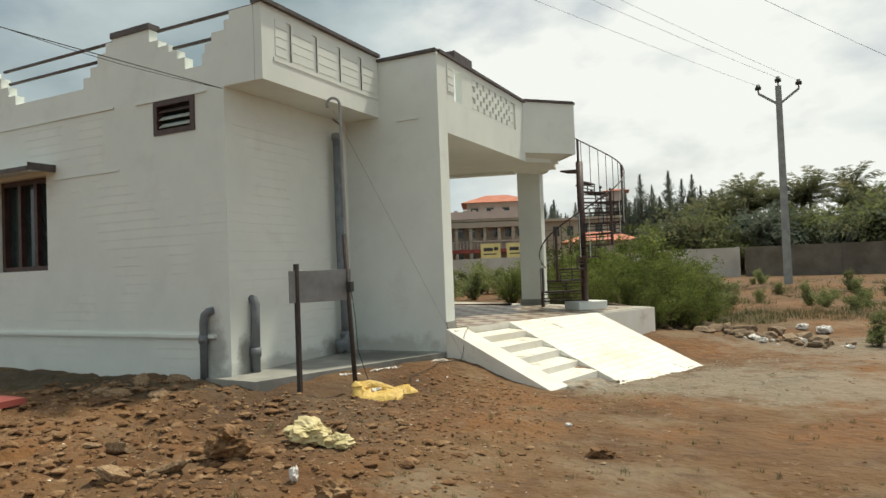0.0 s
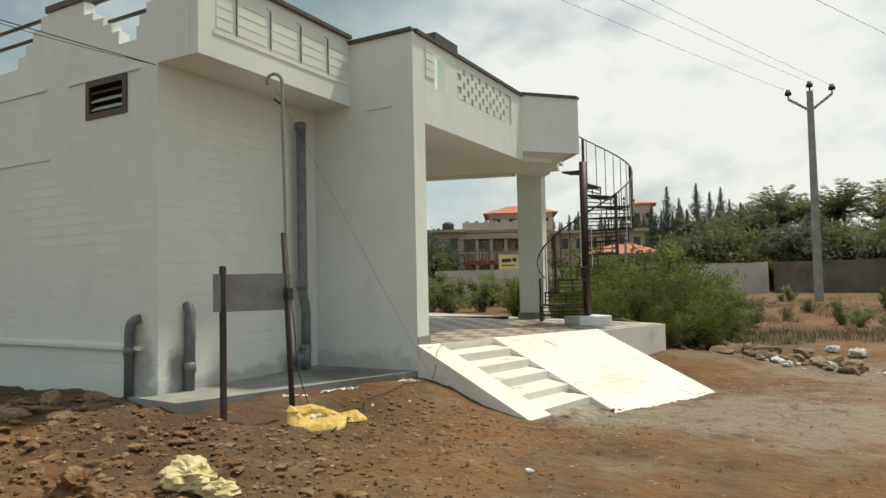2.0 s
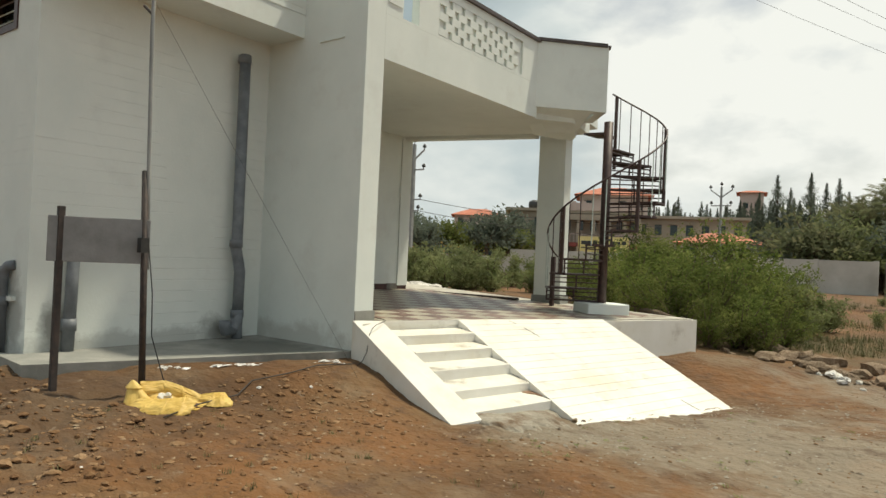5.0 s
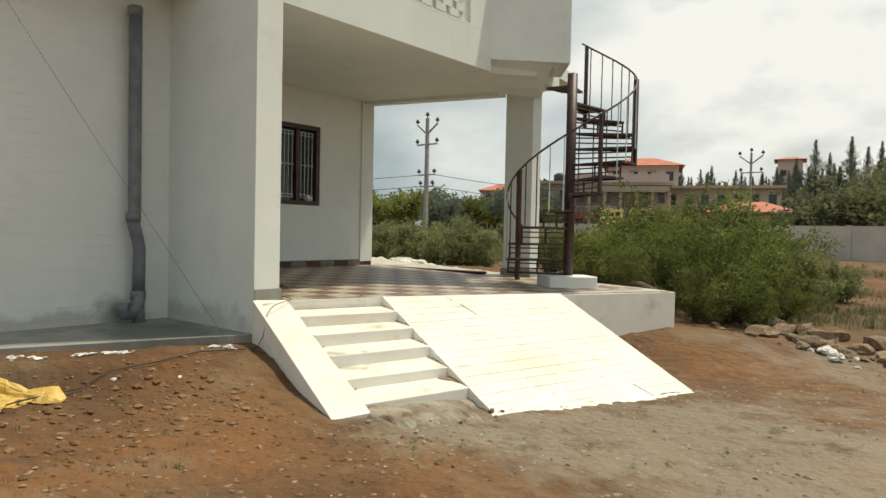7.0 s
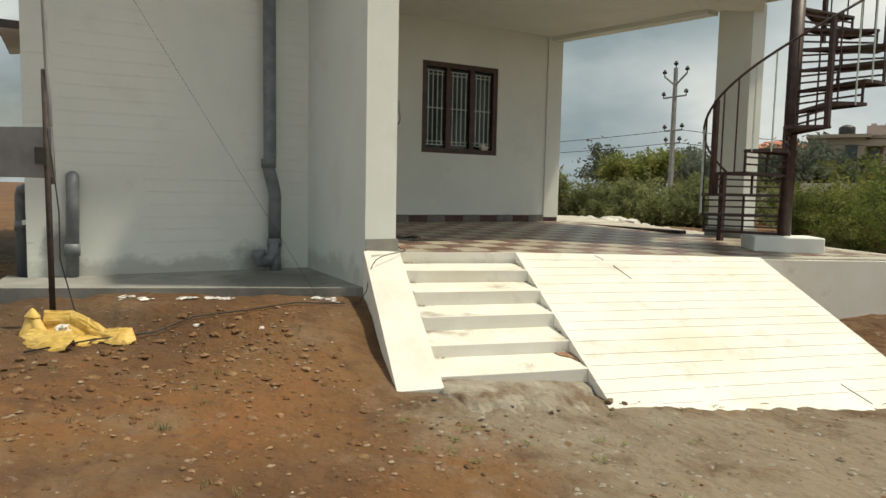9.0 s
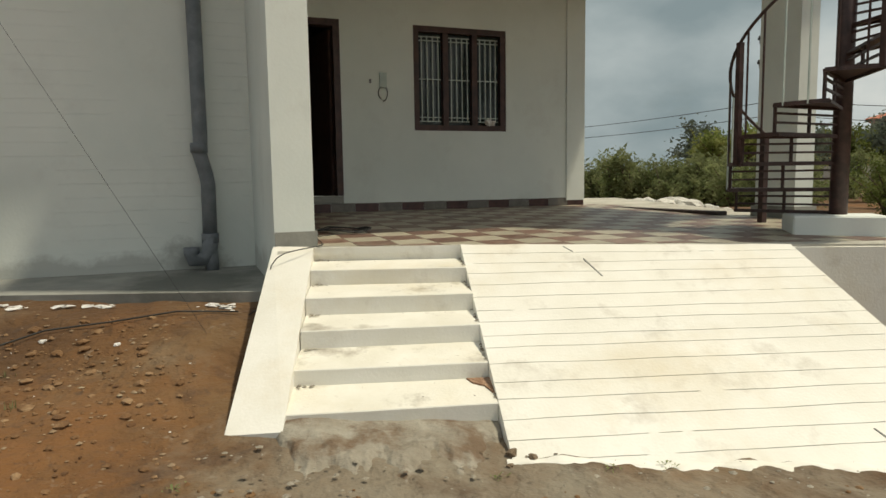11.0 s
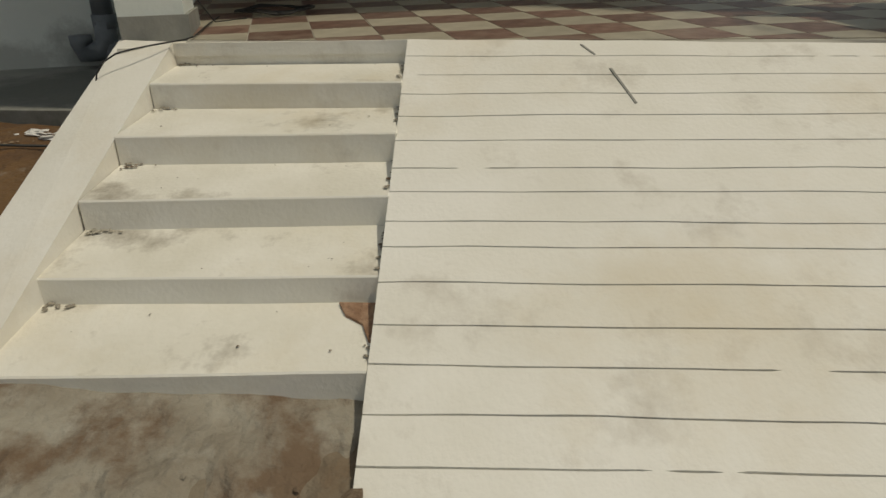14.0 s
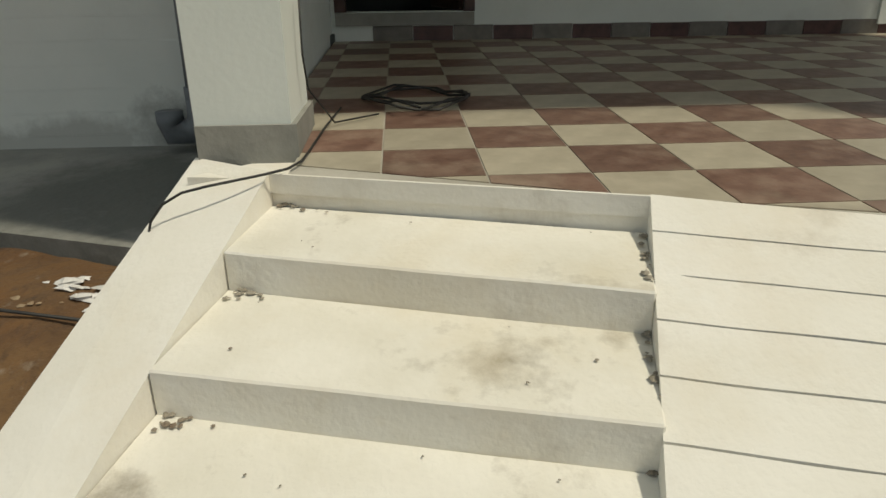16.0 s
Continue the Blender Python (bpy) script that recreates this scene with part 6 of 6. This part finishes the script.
# ---- far buildings ----
def facade_windows(parts, frame_m, width, z0, z1, cols, storeys, w, h, mat=GLASS_DARK):
    """Recessed windows with sills, set on the front of a building."""
    for s in range(storeys):
        for c in range(cols):
            x = -width / 2 + width * (c + 0.5) / cols
            z = z0 + (z1 - z0) * (s + 0.42) / storeys
            bm = bmesh.new()
            put_box(bm, (x - w / 2, -0.05, z), (x + w / 2, 0.12, z + h), frame_m)
            parts.append(from_bm("window", bm, mat))
            bm = bmesh.new()
            put_box(bm, (x - w / 2 - 0.15, -0.35, z + h + 0.1), (x + w / 2 + 0.15, 0.1, z + h + 0.2), frame_m)
            parts.append(from_bm("sunshade", bm, FARBEIGE))


def building(name, eye, az0, az1, d, z_top, storeys, cols, mat, roof, label, deep=9.0, balcony=False):
    a, b = Vector((*away(eye, az0, d), 0)), Vector((*away(eye, az1, d), 0))
    mid = (a + b) / 2
    w = (b - a).length
    ang = math.degrees(math.atan2(b.y - a.y, b.x - a.x))
    m = Matrix.Translation(mid) @ pose(0, 0, 0, 0, 0, ang)
    r = root(name, (mid.x, mid.y, 0.3), label, "building")
    parts = []
    z0 = 0.2
    bm = bmesh.new()
    put_box(bm, (-w / 2, 0, z0), (w / 2, deep, z_top), m)
    parts.append(from_bm("wall", bm, mat))
    if roof == "hip":
        o = 0.9
        bm = bmesh.new()
        e = [bm.verts.new(m @ Vector(p)) for p in ((-w / 2 - o, -o, z_top - 0.1), (w / 2 + o, -o, z_top - 0.1), (w / 2 + o, deep + o, z_top - 0.1), (-w / 2 - o, deep + o, z_top - 0.1))]
        t = [bm.verts.new(m @ Vector(p)) for p in ((-w * 0.18, deep / 2, z_top + min(w, deep) * 0.16), (w * 0.18, deep / 2, z_top + min(w, deep) * 0.16))]
        for f in ((e[0], e[1], t[1], t[0]), (e[1], e[2], t[1]), (e[2], e[3], t[0], t[1]), (e[3], e[0], t[0]), (e[3], e[2], e[1], e[0])):
            bm.faces.new(f)
        parts.append(from_bm("roof", bm, ROOFTILE))
    else:
        bm = bmesh.new()
        put_box(bm, (-w / 2 - 0.5, -0.7, z_top), (w / 2 + 0.5, deep + 0.5, z_top + 0.35), m)
        parts.append(from_bm("roof", bm, mat))
    facade_windows(parts, m, w, z0 + 0.6, z_top - 0.2, cols, storeys, min(1.5, w / cols * 0.45), 1.35)
    if balcony:
        zf = z0 + (z_top - z0) / 2
        for z in (zf,):
            bm = bmesh.new()
            put_box(bm, (-w / 2, -1.8, z - 0.5), (w / 2, 0, z), m)
            parts.append(from_bm("balcony", bm, REDRAIL))
            bm = bmesh.new()
            for k in range(int(w / 0.45)):
                x = -w / 2 + 0.45 * k
                put_box(bm, (x, -1.78, z), (x + 0.09, -1.7, z + 1.0), m)
            put_box(bm, (-w / 2, -1.8, z + 1.0), (w / 2, -1.66, z + 1.1), m)
            parts.append(from_bm("railing", bm, FARPINK))
        bm = bmesh.new()
        put_box(bm, (-w / 2, -2.0, z_top - 0.9), (w / 2, 0, z_top - 0.2), m)
        for k in range(7):
            x = -w / 2 + w * k / 6
            put_box(bm, (x - 0.2, -1.8, z0), (x + 0.2, -1.45, z_top - 0.9), m)
        parts.append(from_bm("column", bm, mat))
        bm = bmesh.new()
        for k in range(9):
            x = -w / 2 + w * (k + 0.5) / 9
            put_box(bm, (x - 0.25, -0.95, z_top + 0.3), (x + 0.25, -0.6, z_top + 1.5), m)
        put_box(bm, (-w / 2, -0.9, z_top + 0.36), (w / 2, -0.66, z_top + 1.3), m)
        parts.append(from_bm("parapet", bm, FARPINK))
    under(r, *parts)
    return m, w


building("school_block", E8, 122.6, 119.2, 82, 7.6, 2, 2, FARBEIGE, "flat", "beige two-storey block with a flat roof", 10)
building("school_building", E8, 119.15, 111.6, 84, 7.6, 2, 7, FARBEIGE, "flat", "beige two-storey school with a red balcony", 10, True)
building("school_tower", E8, 116.4, 110.8, 104, 12.1, 3, 4, FARPINK, "hip", "pale pink upper block with a red hipped roof", 11)
building("long_building", E5, 113.6, 102.8, 92, 7.6, 2, 9, FARBEIGE, "flat", "long beige building with a flat overhanging roof", 10)
building("tiled_house", E5, 107.6, 102.0, 70, 4.0, 1, 3, FARWHITE, "hip", "small house with a red tiled hipped roof", 9)
building("shed", E5, 102.6, 100.4, 72, 3.6, 1, 2, SHEET, "flat", "pale sheet-roofed shed behind the wall", 7)
building("apartment_house", E5, 126.2, 122.1, 150, 11.0, 3, 4, FARPINK, "hip", "pale pink three-storey house with a red roof", 11)
building("apartment_house", E5, 121.9, 120.6, 152, 9.6, 3, 2, FARBEIGE, "flat", "beige three-storey building far away", 9)
building("far_house", E5, 103.3, 101.6, 190, 21.5, 3, 2, FARPINK, "hip", "far tall house with a red roof", 9)
tank = root("water_tank", (*away(E8, 120.4, 86), 7.95), "black plastic water tank on a flat roof", "water tank")
tx, ty = away(E8, 120.4, 86)
under(tank, tube("body", [(tx, ty, 7.95), (tx, ty, 9.0), (tx, ty, 9.1), (tx, ty, 9.3)], [0.8, 0.8, 0.7, 0.3], BLACK, sides=16))


def bus(x, y, turn):
    r = root("school_bus", (x, y, 0.4), "yellow school bus parked in a row", "bus", "parked buses")
    m = Matrix.Translation((x, y, floor_at(x, y))) @ pose(0, 0, 0, 0, 0, turn)
    bm = bmesh.new()
    put_box(bm, (-4, -1.15, 0.45), (4, 1.15, 3.0), m)
    rounded(bm, 0.15, 2)
    parts = [from_bm("body", bm, YELLOW)]
    for k in range(6):
        for sg in (-1, 1):
            bm = bmesh.new()
            put_box(bm, (-3.6 + 1.2 * k, sg * 1.16 - 0.02, 1.6), (-2.6 + 1.2 * k, sg * 1.16 + 0.02, 2.4), m)
            parts.append(from_bm("window", bm, GLASS_DARK))
    for wx in (-2.6, 2.6):
        for wy in (-1.0, 1.0):
            bm = bmesh.new()
            put_tube(bm, [m @ Vector((wx, wy - 0.14, 0.48)), m @ Vector((wx, wy + 0.14, 0.48))], 0.48, 14)
            parts.append(from_bm("wheel", bm, BLACK))
    under(r, *parts)


for k, az in enumerate((127.0, 125.2, 123.4, 121.8)):
    bx, by = away(E5, az, 84 + k)
    bus(bx, by, 205)


def hoarding(az, z):
    x, y = away(E0, az, 58)
    m = Matrix.Translation((x, y, 0)) @ pose(0, 0, 0, 0, 0, az - 90)
    r = root("hoarding", (x, y, 0.4), "pale yellow signboard with dark marks on posts", "signboard", "yellow signboards")
    bm = bmesh.new()
    put_box(bm, (-0.85, 0, z), (0.85, 0.06, z + 1.5), m)
    parts = [from_bm("board", bm, SIGN)]
    for k, (x0, x1, z0) in enumerate(((-0.6, 0.2, 0.85), (-0.6, 0.5, 0.55), (0.3, 0.65, 0.9))):
        bm = bmesh.new()
        put_box(bm, (x0, -0.012, z + z0), (x1, 0.0, z + z0 + (0.3 if k != 1 else 0.1)), m)
        parts.append(from_bm("mark", bm, BLACK))
    for px in (-0.7, 0.7):
        bm = bmesh.new()
        put_box(bm, (px - 0.04, 0.06, 0.2), (px + 0.04, 0.14, z + 1.5), m)
        parts.append(from_bm("post", bm, RUST))
    under(r, *parts)


hoarding(112.6, 2.1)
hoarding(110.4, 2.1)
bm = bmesh.new()
ax, ay = away(E5, 131, 58)
bx, by = away(E5, 120, 58)
bar(bm, (ax, ay, 0.9), (bx, by, 0.9), 0.25, 1.6)
tagged(from_bm("wall_field", bm, WALLPALE), "low pale wall along the far field", "boundary wall", kind="structure")


# ---- floor tiles and skirting tiles ----
def clip(poly, a, b):
    """Keeps the part of a plan polygon left of the line from a to b."""
    side = lambda p: (b[0] - a[0]) * (p[1] - a[1]) - (b[1] - a[1]) * (p[0] - a[0])
    out = []
    for p, q in zip(poly, poly[1:] + poly[:1]):
        sp, sq = side(p), side(q)
        if sp >= 0:
            out.append(p)
        if sp * sq < 0:
            u = sp / (sp - sq)
            out.append((p[0] + (q[0] - p[0]) * u, p[1] + (q[1] - p[1]) * u))
    return out


def floor_tiles():
    full = {}
    w, d, g = 0.303, 0.308, 0.003
    edges = [((-7.026, 8.056), (-6.708, 9.095)), ((-6.708, 9.095), (-5.815, 11.36)), ((-5.815, 11.36), (-5.55, 12.1)), ((-6.0, 13.12), (-10.4, 12.9)), ((-8.05, 13.10), (-10.4, 12.95))]
    for i in range(-11, 6):
        for j in range(-2, 16):
            x0, y0 = -7.235 + w * i, 8.385 + d * j
            cell = [(x0 + g, y0 + g), (x0 + w - g, y0 + g), (x0 + w - g, y0 + d - g), (x0 + g, y0 + d - g)]
            poly = [(max(p[0], BACK + 0.012), max(p[1], 8.121 if x0 > -7.7 else 7.962)) for p in cell]
            for a, b in edges:
                if poly:
                    poly = clip(poly, a, b)
            if len(poly) < 3:
                continue
            area = abs(sum(p[0] * q[1] - q[0] * p[1] for p, q in zip(poly, poly[1:] + poly[:1]))) / 2
            if area < 0.004:
                continue
            red = (i + j) % 2 == 0
            if poly == cell:
                if red not in full:
                    bm = bmesh.new()
                    put_prism(bm, [(g, g), (w - g, g), (w - g, d - g), (g, d - g)], -0.02, 0.0)
                    rounded(bm, 0.002)
                    ob = from_bm("tile", bm, REDTILE if red else CREAMTILE, porch)
                    full[red] = ob.data
                else:
                    ob = new("tile", full[red])
                    ob.parent = porch
                ob.location = (x0, y0, porch_z(x0))
                ob.rotation_euler = (0, 0.026, 0)
            else:
                prism("tile", poly, [porch_z(p[0]) - 0.02 for p in poly], [porch_z(p[0]) for p in poly], REDTILE if red else CREAMTILE, porch)


floor_tiles()
skirting = new("baseboard_porch")
tagged(skirting, "row of alternating dark and grey skirting tiles", "skirting", kind="structure")
y = 8.255
k = 0
while y < 12.5:
    y1 = min(y + 0.306, 12.522)
    box("tile", (BACK + 0.001, y + 0.002, porch_z(BACK) - 0.01), (BACK + (0.013 if k % 2 else 0.011), y1 - 0.002, 0.948 if k % 2 else 0.952), SKIRT_DARK if k % 2 else SKIRT_GREY, skirting, 0)
    y += 0.308
    k += 1
